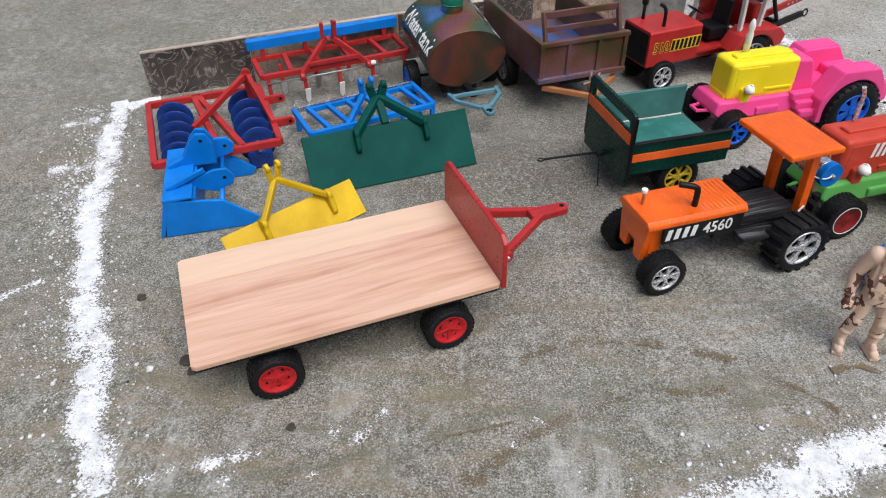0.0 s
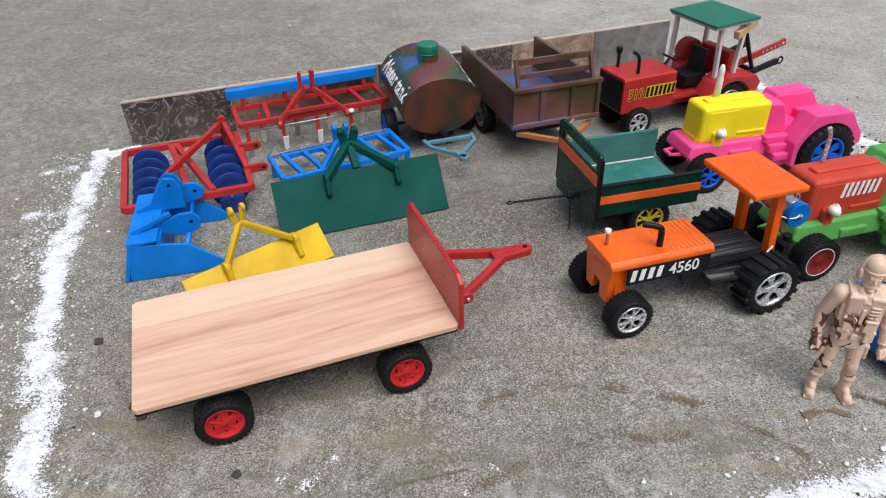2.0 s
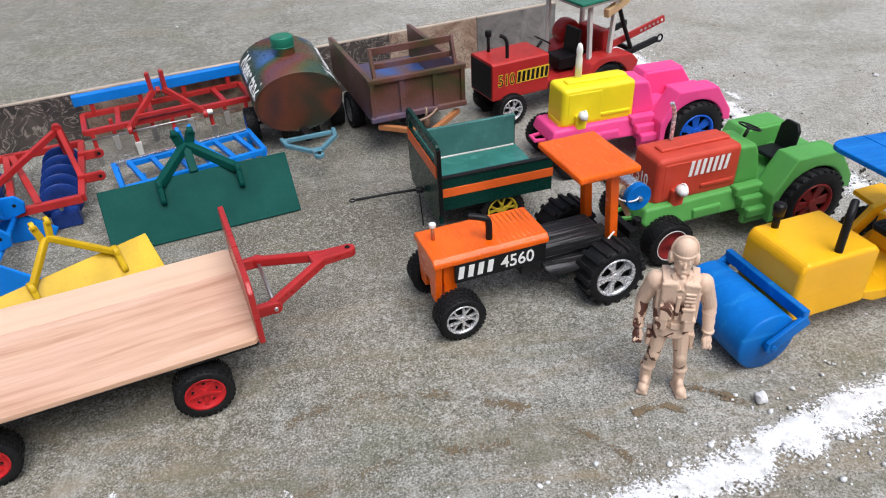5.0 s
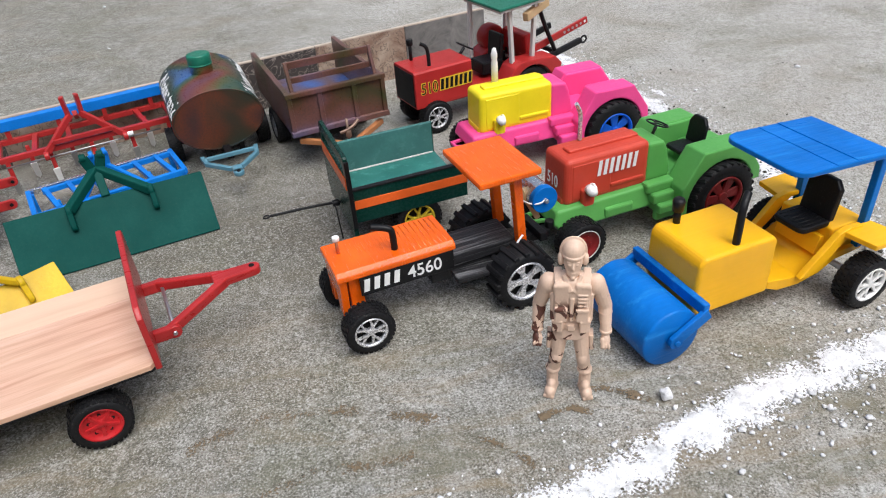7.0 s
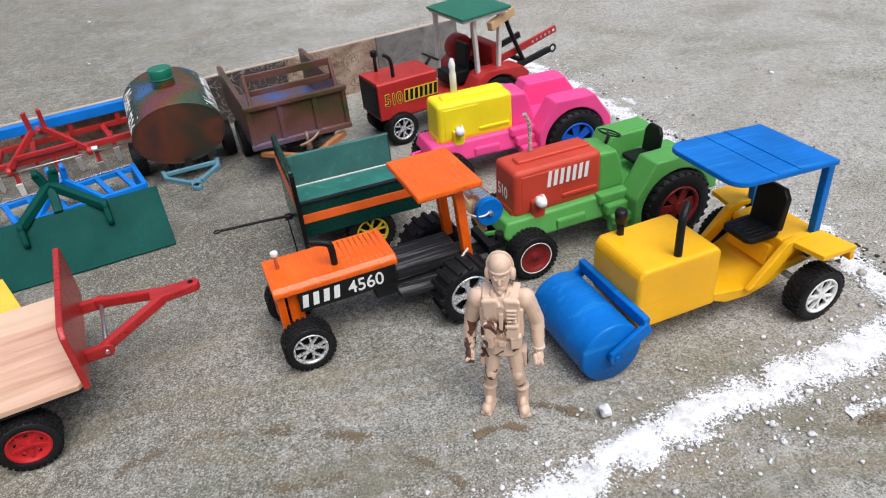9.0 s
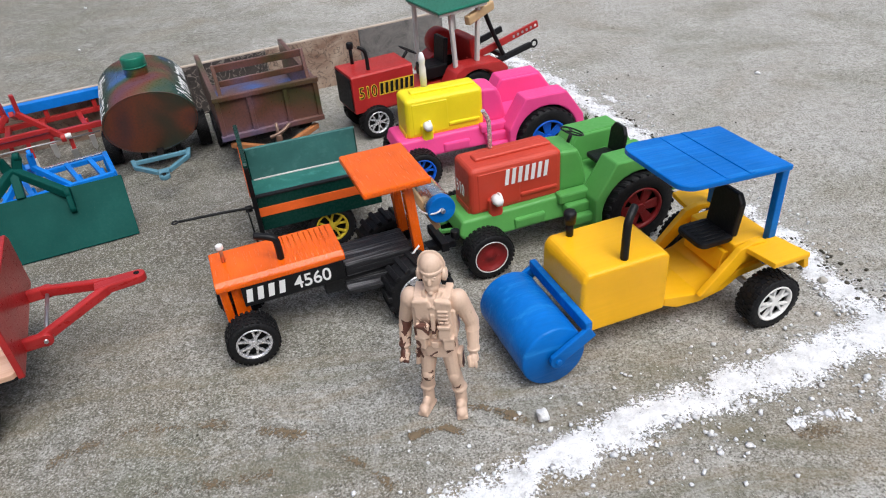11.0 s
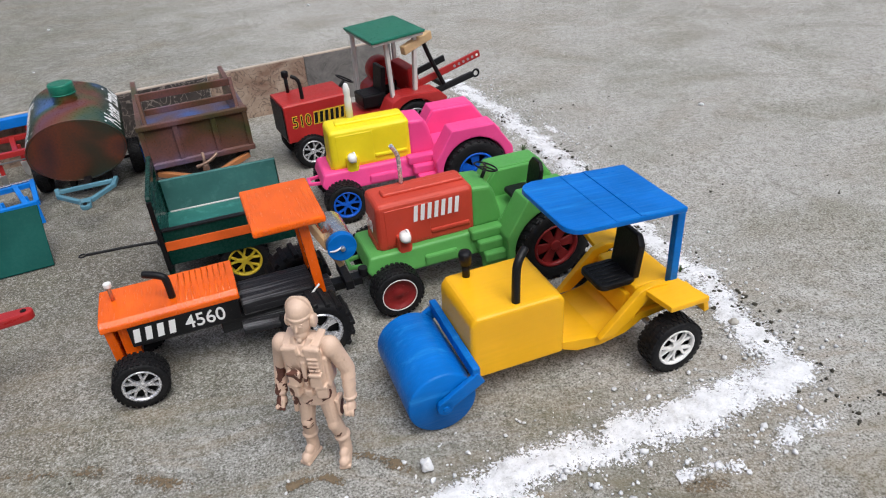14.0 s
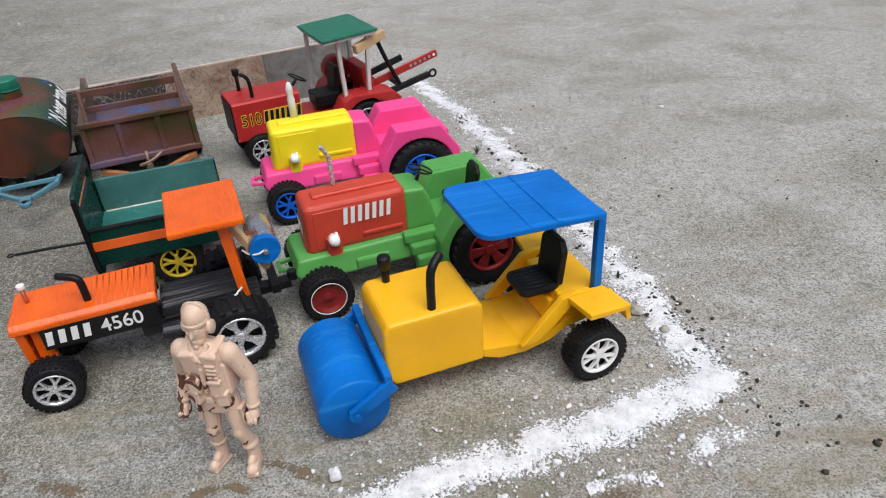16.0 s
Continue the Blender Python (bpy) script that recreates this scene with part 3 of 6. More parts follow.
def bars(widths, h, gap, slant=0.15):
    """Upright plain bars in a row, x along the row and z up."""
    bms, x = [], 0.0
    for w in widths:
        bms.append(prism([(x, 0), (x + w, 0), (x + w + slant * h, h), (x + slant * h, h)], 0, 0.0005, bevel=0))
        x += w + gap
    return join(*bms)


def on_side(x, y, z):
    """Writing on a face that looks along +y, read from there."""
    return Matrix(((-1, 0, 0, x), (0, 0, 1, y), (0, 1, 0, z), (0, 0, 0, 1)))


def on_front(x, y, z):
    return Matrix(((0, 0, 1, x), (1, 0, 0, y), (0, 1, 0, z), (0, 0, 0, 1)))


# ---- ground ----
def graded(lo, hi, step, far):
    out = list(np.arange(lo, hi, step))
    d, a, b = step, lo, hi
    left, right = [], []
    while b < far:
        d *= 1.35
        a -= d
        b += d
        left.append(a)
        right.append(b)
    return np.array(left[::-1] + out + right)


def swell(x, y):
    return 0.0011 * noise.noise(Vector((x * 7, y * 7, 0.3))) + 0.0006 * noise.noise(Vector((x * 38, y * 38, 1.7)))


def make_ground():
    xs, ys = graded(-1.0, 1.6, 0.012, 400), graded(0.1, 2.2, 0.012, 400)
    verts = [(x, y, min(0.0, swell(x, y) - 0.0006)) for y in ys for x in xs]
    n = len(xs)
    faces = [(j * n + i, j * n + i + 1, (j + 1) * n + i + 1, (j + 1) * n + i) for j in range(len(ys) - 1) for i in range(n - 1)]
    me = bpy.data.meshes.new("ground")
    me.from_pydata(verts, [], faces)
    me.polygons.foreach_set("use_smooth", [True] * len(me.polygons))
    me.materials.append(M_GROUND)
    tagged(new("ground", me), "weathered grey concrete yard with brown and mossy stains and painted-in shade", "ground", kind="structure")


make_ground()

def added_wall(name, x, y, turn, long):
    """Plain plastered wall out of view, added to block the low sky light."""
    ob = part(name, box(long, 0.2, 2.6, (0, 0, 1.3), bevel=0.01), M_PLASTER)
    ob.matrix_basis = pose(x, y, 0, 0, 0, turn)
    tagged(ob, "plain grey plastered wall, unseen, added to block low sky light", "wall", kind="structure")


added_wall("added_wall_north", 0.3, 6.3, 0, 11.0)
added_wall("added_wall_south", 0.3, -4.3, 0, 11.0)
added_wall("added_wall_east", 5.7, 1.0, 90, 10.39)
added_wall("added_wall_west", -5.1, 1.0, 90, 10.39)


# ---- chalk lines ----
CHALK_LEFT = [(-0.645, 1.225), (-0.605, 1.09), (-0.545, 0.83), (-0.425, 0.55), (-0.355, 0.37), (-0.28, 0.18)]
CHALK_LEFT_TOP = [(-0.63, 1.20), (-0.56, 1.235)]
CHALK_RIGHT = [(0.70, 1.66), (0.79, 1.42), (0.865, 1.13), (0.925, 0.86), (0.975, 0.585)]
CHALK_FRONT = [(0.985, 0.60), (0.86, 0.562), (0.71, 0.52), (0.58, 0.475), (0.46, 0.432), (0.30, 0.37), (0.15, 0.31)]


def along(line, s):
    for a, b in zip(line, line[1:]):
        a, b = Vector((*a, 0)), Vector((*b, 0))
        n = (b - a).length
        if s <= n:
            d = (b - a) / n
            return a + d * s, Vector((-d.y, d.x, 0))
        s -= n
    return b, Vector((-d.y, d.x, 0))


def length(line):
    return sum(math.dist(a, b) for a, b in zip(line, line[1:]))


def chalk_line(line, half, seed, name, label, fill=0.72, mat=None):
    """A low uneven ridge of strewn powder, broken up towards its edges."""
    step, total = 0.003, length(line)
    rows, cols = int(total / step), int(2 * half * 1.9 / step)
    pts, z, thick = [], [], []
    for i in range(rows):
        p, side = along(line, i * step)
        wob = 0.35 * half * noise.noise(Vector((i * step * 9, seed, 0)))
        wide = half * (1 + 0.3 * noise.noise(Vector((i * step * 16, seed + 5, 0))))
        for j in range(cols):
            t = (j / (cols - 1) - 0.5) * 2 * half * 1.9
            q = p + side * t
            edge = abs(t - wob) / wide
            fine = noise.noise(Vector((q.x * 260, q.y * 260, seed))) + 0.7 * noise.noise(Vector((q.x * 110, q.y * 110, seed + 3)))
            lump = noise.noise(Vector((q.x * 42, q.y * 42, seed)))
            cover = fill - 1.0 * edge ** 1.6 + 0.30 * fine + 0.75 * lump
            pts.append(q)
            thick.append(cover)
            z.append(0.0006 + max(0.0, min(0.0038, 0.0026 * cover)) + (0.0007 * fine if cover > 0.2 else 0))
    verts = [(q.x, q.y, h) for q, h in zip(pts, z)]
    faces = []
    for i in range(rows - 1):
        for j in range(cols - 1):
            f = (i * cols + j, i * cols + j + 1, (i + 1) * cols + j + 1, (i + 1) * cols + j)
            if max(thick[k] for k in f) > -0.75:
                faces.append(f)
    me = bpy.data.meshes.new(name)
    me.from_pydata(verts, [], faces)
    me.polygons.foreach_set("use_smooth", [True] * len(me.polygons))
    me.attributes.new("cover", "FLOAT", "POINT").data.foreach_set("value", thick)
    me.materials.append(mat or M_DUSTING)
    tagged(new(name, me), label, "chalk line", kind="stuff")


CHALK_LABEL = "strewn white powder line with ragged edges on the concrete"
chalk_line(CHALK_LEFT, 0.0255, 1.3, "chalk_line", CHALK_LABEL, 0.58)
chalk_line(CHALK_LEFT_TOP, 0.02, 2.9, "chalk_line", CHALK_LABEL)
chalk_line(CHALK_RIGHT, 0.031, 4.1, "chalk_line", CHALK_LABEL, 0.48)
chalk_line(CHALK_FRONT, 0.027, 6.7, "chalk_line", CHALK_LABEL)
SPILT = "thin patch of spilt white powder beside the line"
for k, (line, half) in enumerate((([(-0.72, 1.13), (-0.65, 1.16)], 0.022), ([(-0.67, 0.97), (-0.60, 0.99)], 0.026), ([(0.90, 0.512), (0.985, 0.532)], 0.017), ([(0.80, 0.485), (0.87, 0.495)], 0.012),
                                  ([(0.86, 1.33), (0.89, 1.26)], 0.018), ([(-0.60, 0.66), (-0.55, 0.70)], 0.012))):
    chalk_line(line, half, 11.3 + k, "chalk_patch", SPILT, 0.12)


grain_bm = bmesh.new()
bmesh.ops.create_icosphere(grain_bm, subdivisions=1, radius=1.0)
GRAIN_VERTS = [tuple(v.co) for v in grain_bm.verts]
GRAIN_FACES = [tuple(v.index for v in f.verts) for f in grain_bm.faces]
grain_bm.free()


def crumbs(name, spots, mat, label, flat=0.7):
    """Loose grains: each spot is (x, y, size)."""
    verts, faces = [], []
    for x, y, r in spots:
        n = len(verts)
        a = random.uniform(0, 6.3)
        lx, ly = random.uniform(0.75, 1.25), random.uniform(0.75, 1.1)
        ca, sa = math.cos(a), math.sin(a)
        for v in GRAIN_VERTS:
            k = r * random.uniform(0.55, 1.25)
            dx, dy, dz = v[0] * k * lx, v[1] * k * ly, v[2] * k * flat
            verts.append((x + ca * dx - sa * dy, y + sa * dx + ca * dy, max(-0.001, r * flat * 0.6 + dz)))
        faces += [tuple(n + i for i in f) for f in GRAIN_FACES]
    me = bpy.data.meshes.new(name)
    me.from_pydata(verts, [], faces)
    me.polygons.foreach_set("use_smooth", [True] * len(me.polygons))
    me.materials.append(mat)
    tagged(new(name, me), label, "loose grains", kind="stuff")


def strewn(line, count, spread, r0, r1, bias=0.0):
    out = []
    total = length(line)
    for _ in range(count):
        p, side = along(line, random.uniform(0, total))
        q = p + side * (random.gauss(bias, spread))
        out.append((q.x, q.y, random.uniform(r0, r1) * random.uniform(0.4, 1) ** 2))
    return out


SCUFF = "faint white scuff of powder swept over the concrete"
for k, (line, half, fill) in enumerate((([(-0.332, 0.381), (-0.272, 0.406), (-0.194, 0.422)], 0.014, -0.1), ([(-0.144, 0.389), (-0.10, 0.435), (-0.067, 0.478)], 0.014, -0.25), ([(-0.238, 0.377), (-0.207, 0.429)], 0.018, -0.25),
                                        ([(0.035, 0.387), (0.079, 0.434), (0.10, 0.462)], 0.016, -0.15), ([(-0.142, 0.436), (-0.097, 0.468)], 0.02, -0.2))):
    chalk_line(line, half, 21.7 + k, "chalk_scuff", SCUFF, fill)
MUD = "thin brown smear of dried mud on the concrete"
for k, (line, half, fill) in enumerate((([(-0.004, 0.438), (0.026, 0.446), (0.072, 0.457)], 0.003, 0.75), ([(0.012, 0.381), (0.099, 0.448), (0.211, 0.492), (0.314, 0.499)], 0.016, -0.1), ([(0.082, 0.541), (0.158, 0.576), (0.26, 0.572), (0.353, 0.537)], 0.014, -0.05),
                                        ([(0.440, 0.524), (0.458, 0.531), (0.478, 0.531), (0.500, 0.520)], 0.006, 0.4), ([(0.500, 0.556), (0.522, 0.552), (0.542, 0.540), (0.560, 0.524)], 0.010, 0.35), ([(0.80, 0.478), (0.85, 0.468)], 0.024, -0.25), ([(0.363, 0.524), (0.402, 0.488), (0.429, 0.463)], 0.010, 0.0))):
    chalk_line(line, half, 41.7 + k, "mud_smear", MUD, fill, M_MUDSMEAR)

crumbs("chalk_grains", strewn(CHALK_LEFT, 900, 0.033, 0.001, 0.0042) + strewn(CHALK_LEFT[:4], 800, 0.024, 0.0008, 0.0032, -0.045) + strewn(CHALK_RIGHT, 1700, 0.042, 0.001, 0.0042) + strewn(CHALK_FRONT, 1100, 0.036, 0.001, 0.0045)
       + strewn([(-0.62, 0.98), (-0.57, 0.80)], 120, 0.02, 0.001, 0.005) + strewn([(0.62, 0.45), (0.98, 0.55)], 160, 0.02, 0.001, 0.005)
       + [(-1.038, 2.148, 0.006), (-0.59, 2.568, 0.006), (-0.426, 2.052, 0.004), (0.293, 2.604, 0.006), (1.184, 1.359, 0.006)], M_POWDER, "white powder grains scattered beside the lines")
crumbs("soil_crumbs", strewn([(0.885, 1.04), (0.945, 0.80), (0.995, 0.60)], 300, 0.013, 0.001, 0.0046) + strewn([(0.84, 1.25), (0.92, 0.92)], 260, 0.018, 0.001, 0.0045) + strewn([(0.78, 1.42), (0.85, 1.2)], 80, 0.015, 0.001, 0.004)
       + strewn(CHALK_LEFT, 60, 0.035, 0.001, 0.003) + strewn([(0.985, 0.60), (1.03, 0.53), (1.10, 0.48)], 50, 0.02, 0.001, 0.005)
       + strewn([(0.56, 0.46), (0.40, 0.40)], 60, 0.012, 0.001, 0.0035) + strewn([(-0.3, 0.55), (0.9, 0.45)], 60, 0.08, 0.0008, 0.002) + strewn([(0.5, 1.9), (1.6, 1.0)], 160, 0.35, 0.001, 0.0032), M_SOIL, "dark soil crumbs beside the powder lines")


def stone(name, x, y, r, mat, label, flat=0.7, seed=0):
    bm = bmesh.new()
    bmesh.ops.create_icosphere(bm, subdivisions=3, radius=r)
    for v in bm.verts:
        v.co *= 1 + 0.42 * noise.noise(v.co / r * 1.3 + Vector((seed, 0, 0)))
        v.co.z *= flat
    low = min(v.co.z for v in bm.verts)
    for v in bm.verts:
        v.co.z -= low + 0.0006
    for f in bm.faces:
        f.smooth = True
    ob = part(name, bm, mat)
    ob.location = (x, y, 0)
    tagged(ob, label, "stone")


stone("chalk_lump", 0.574, 0.527, 0.0062, M_POWDER, "small white lump of chalk on the concrete", 1.1, 3)
stone("pebble", 0.925, 0.725, 0.007, M_STONE, "pale grey pebble beside the powder line", 0.7, 5)
stone("pebble", 0.945, 0.688, 0.005, M_STONE, "pale grey pebble beside the powder line", 0.7, 8)
stone("chalk_lump", -0.352, 0.535, 0.0042, M_POWDER, "small white lump of chalk on the concrete", 0.8, 1)
for k, (sx, sy, r) in enumerate(((-0.312, 0.548, 0.008), (-0.302, 0.532, 0.006), (-0.172, 0.452, 0.005), (-0.405, 0.66, 0.006))):
    stone("soil_clod", sx, sy, r, M_SOIL, "flat dark clod of soil on the concrete", 0.35, k)


def weed(x, y, count, tall, seed):
    rng = random.Random(seed)
    verts, faces = [], []
    for _ in range(count):
        a, lean, h = rng.uniform(0, 6.3), rng.uniform(0.2, 0.9), tall * rng.uniform(0.5, 1)
        d, s = Vector((math.cos(a), math.sin(a), 0)), Vector((-math.sin(a), math.cos(a), 0))
        n = len(verts)
        for f in (0, 0.35, 0.7, 1.0):
            p = d * (lean * h * f * f) + Vector((0, 0, h * f * (1 - 0.25 * f * lean)))
            w = 0.0011 * (1 - f) * (1 + 2 * f) + 0.0001
            verts += [p - s * w, p + s * w]
        faces += [(n + 2 * i, n + 2 * i + 1, n + 2 * i + 3, n + 2 * i + 2) for i in range(3)]
    me = bpy.data.meshes.new("weed")
    me.from_pydata([tuple(v) for v in verts], [], faces)
    me.materials.append(M_WEED)
    ob = new("weed", me)
    ob.location = (x, y, 0)
    tagged(ob, "small green weed growing beside the powder line", "weed")


weed(0.795, 1.215, 16, 0.020, 3)
weed(0.925, 0.80, 12, 0.016, 4)


# ---- back wall of tiles ----
def tile_wall():
    e = thing("tile_row", -0.585, 1.245, 18.67, "row of upright marble tiles standing on edge behind the toys", "tile wall")
    n = [(0.0, 0.203, M_TILE_DARK), (0.204, 0.512, M_TILE_BROWN), (0.513, 0.818, M_TILE_DARK), (0.819, 1.023, M_TILE_BROWN), (1.024, 1.221, M_TILE_GREY)]
    for a, b, mat in n:
        za, zb = 0.089 + 0.019 * a, 0.089 + 0.019 * b
        t = part("tile", prism([(a, -0.001), (b, -0.001), (b, zb), (a, za)], 0, 0.009, bevel=0.0006), mat, e)
        part("tile_edge", bar((a + 0.0005, 0.0046, za + 0.0012), (b - 0.0005, 0.0046, zb + 0.0012), 0.0088, 0.003, bevel=0.0005), M_TILE_EDGE, t, "pale unglazed cut edge")


tile_wall()


# ---- flatbed trailer ----
def flatbed():
    e = thing("flatbed_trailer", -0.1355, 0.6175, 21, "wooden flatbed toy trailer with red headboard and red-rimmed wheels", "toy trailer")
    L, W = 0.351, 0.186
    part("plank", prism([(-L / 2, -W / 2 + 0.004), (-L / 2 + 0.004, -W / 2), (L / 2 - 0.004, -W / 2), (L / 2, -W / 2 + 0.004), (L / 2, 0.0415), (-L / 2, 0.0415)], 0.0725, 0.0785, bevel=0.0005, axis="z"), M_BED, e, "bare pinkish plywood")
    part("plank", prism([(-L / 2, 0.0417), (L / 2, 0.0417), (L / 2, W / 2 - 0.004), (L / 2 - 0.004, W / 2), (-L / 2 + 0.004, W / 2), (-L / 2, W / 2 - 0.004)], 0.0725, 0.0786, bevel=0.0005, axis="z"), M_BED_PALE, e, "paler plywood strip")
    part("deck_edge", prism(rounded(L - 0.001, W - 0.001, 0.004), 0.0695, 0.0725, bevel=0, axis="z"), M_BLACK, e, "dark underside")
    part("headboard", prism([(-W / 2, 0.070)] + [(W / 2, 0.070), (W / 2, 0.135), (W / 2 - 0.010, 0.144), (-W / 2 + 0.010, 0.144), (-W / 2, 0.135)], L / 2, L / 2 + 0.0065, axis="x", bevel=0.0015), M_RED, e, "glossy red board")
    for s in (-1, 1):
        part("chassis_beam", box(0.29, 0.012, 0.018, (0, s * 0.03, 0.0605)), M_BLACK, e)
    for x in (-0.0945, 0.1095):
        part("axle", rod((x, -0.075, 0.031), (x, 0.075, 0.031), 0.003), M_SILVER, e)
        part("axle_block", box(0.022, 0.08, 0.03, (x, 0, 0.0415)), M_BLACK, e)
        for s in (-1, 1):
            wheel(e, x, s * 0.085, 0.030, 0.026, M_RIMRED, solid=True)
    base = L / 2 + 0.0065
    for s in (-1, 1):
        part("hitch_lug", join(box(0.022, 0.009, 0.014, (base + 0.010, s * 0.048, 0.078), bevel=0.002), cyl(0.0075, 0.009, (base + 0.021, s * 0.048, 0.078), "y", 16)), M_RED, e)
        part("drawbar_arm", bar((base + 0.016, s * 0.048, 0.079), (base + 0.088, s * 0.006, 0.090), 0.009, 0.012, bevel=0.002), M_RED, e)
    part("drawbar_pin", rod((base + 0.021, -0.055, 0.078), (base + 0.021, 0.055, 0.078), 0.0022), M_SILVER, e, "steel rod")
    tip = prism([(base + 0.075, -0.011), (base + 0.118, -0.0085)] + arc(base + 0.122, 0, 0.0085, -90, 90, 6) + [(base + 0.118, 0.0085), (base + 0.075, 0.011)], 0.085, 0.0955, axis="z", bevel=0.002)
    part("drawbar_eye", tip, M_RED, e)
    part("eye_hole", cyl(0.0032, 0.0009, (base + 0.121, 0, 0.0957), seg=14, bevel=0), M_DARK, e)


flatbed()


# ---- orange tractor ----
def orange_tractor():
    e = thing("orange_tractor", 0.442, 0.770, 197, "hand-made orange and black wooden toy tractor with chrome rims", "toy tractor")
    for s in (-1, 1):
        wheel(e, -0.004, s * 0.057, 0.0385, 0.034, M_CHROME, "lug")
        wheel(e, 0.191, s * 0.049, 0.0290, 0.026, M_CHROME)
    # black wooden body
    part("chassis", join(box(0.135, 0.040, 0.020, (0.030, 0, 0.047), bevel=0.002), box(0.13, 0.022, 0.014, (0.14, 0, 0.052), bevel=0.002)), M_BLACKWOOD, e, "black painted wood")
    part("seat_block", box(0.085, 0.052, 0.017, (0.028, 0, 0.066), bevel=0.003), M_BLACKWOOD, e)
    part("footplate", box(0.060, 0.022, 0.007, (0.045, 0.038, 0.050), (0, -4, 0), bevel=0.0015), M_BLACKWOOD, e)
    part("footplate", box(0.060, 0.022, 0.007, (0.045, -0.038, 0.050), (0, -4, 0), bevel=0.0015), M_BLACKWOOD, e)
    part("rear_axle", rod((0, -0.05, 0.039), (0, 0.05, 0.039), 0.005), M_BLACK, e)
    part("front_axle", rod((0.191, -0.05, 0.029), (0.191, 0.05, 0.029), 0.0032), M_BLACK, e)
    # hood
    hood = part("hood", prism([(-0.037, 0.090), (-0.037, 0.096), (-0.032, 0.1015), (0.032, 0.1015), (0.037, 0.096), (0.037, 0.090)], 0.070, 0.2145, axis="x", bevel=0.0015), M_ORANGE, e, "thickly brushed orange paint")
    part("front_plate", prism([(-0.034, 0.090), (-0.026, 0.036), (-0.010, 0.036), (-0.008, 0.058), (0.008, 0.058), (0.010, 0.036), (0.026, 0.036), (0.034, 0.090)], 0.203, 0.212, axis="x", bevel=0.0015), M_ORANGE, e)
    part("front_leg", box(0.016, 0.010, 0.055, (0.192, 0.021, 0.064), bevel=0.001), M_ORANGE, e)
    part("front_leg", box(0.016, 0.010, 0.055, (0.192, -0.021, 0.064), bevel=0.001), M_ORANGE, e)
    for s in (-1, 1):
        part("side_plate", box(0.116, 0.004, 0.027, (0.131, s * 0.034, 0.0775), bevel=0.0008), M_BLACK, e, "black name plate")
    part("marking", bars([0.0066] * 4, 0.0165, 0.0055), M_WHITEPAINT, e, "white painted letters shown as bars").matrix_basis = pose(0.186, 0.0366, 0.0695, 0, 0, 180)
    lettering("number", "4560", 0.0235, M_WHITEPAINT, e, on_side(0.132, 0.0362, 0.0695), 0.0002, 0.92)
    for k in range(9):
        part("hood_ridge", rod((0.078 + 0.0065 * k, -0.028, 0.1009), (0.078 + 0.0065 * k, 0.030, 0.1009), 0.0011, 8), M_ORANGE, hood)
    part("exhaust", pipe([(0.138, 0.016, 0.098), (0.138, 0.016, 0.124), (0.141, 0.015, 0.130), (0.160, 0.006, 0.132)], 0.0040), M_BLACK, e, "bent black tube")
    bolt = part("filler_bolt", rod((0.199, -0.008, 0.098), (0.199, -0.008, 0.119), 0.0021), M_COPPER, e, "copper bolt")
    part("bolt_cap", cyl(0.0042, 0.0055, (0.199, -0.008, 0.1215), seg=14), M_WHITE, bolt, "pale grey cap")
    # roof on two posts
    part("roof", box(0.079, 0.106, 0.0085, (0.002, -0.003, 0.169), (0, 0, 0), bevel=0.0025), M_ORANGE, e)
    for y in (-0.030, 0.030):
        part("roof_post", box(0.011, 0.012, 0.100, (-0.016, y, 0.117), (0, 4, 0), bevel=0.001), M_ORANGE, e)
    # winch drum behind the seat
    part("winch_arm", bar((-0.020, 0.004, 0.150), (-0.052, 0.014, 0.085), 0.011, 0.007), M_RAWWOOD, e, "raw pale wood")
    drum = part("winch_drum", cyl(0.0165, 0.054, (-0.052, -0.004, 0.118), "y", 28), M_TIN, e, "silver tin drum")
    part("drum_cap", cyl(0.0172, 0.010, (-0.052, 0.028, 0.118), "y", 28), M_BLUE, drum, "blue plastic cap")
    part("drum_spindle", cyl(0.003, 0.006, (-0.052, 0.035, 0.118), "y", 10), M_SILVER, drum)
    part("cord", pipe([(-0.052, 0.034, 0.120), (-0.043, 0.036, 0.117), (-0.034, 0.030, 0.116), (-0.028, 0.020, 0.118)], 0.0011, 6), M_WHITE, e, "white cord")
    part("cord_tail", pipe([(-0.018, 0.038, 0.082), (-0.010, 0.040, 0.076), (-0.002, 0.042, 0.069)], 0.0014, 6), M_WHITE, e, "white and red cord end")
    part("tow_bar", join(bar((-0.030, 0, 0.05), (-0.075, 0, 0.05), 0.016, 0.010), cyl(0.006, 0.012, (-0.078, 0.0, 0.058), seg=12), bar((-0.055, -0.026, 0.06), (-0.055, 0.026, 0.06), 0.01, 0.012)), M_BLACK, e)


orange_tractor()


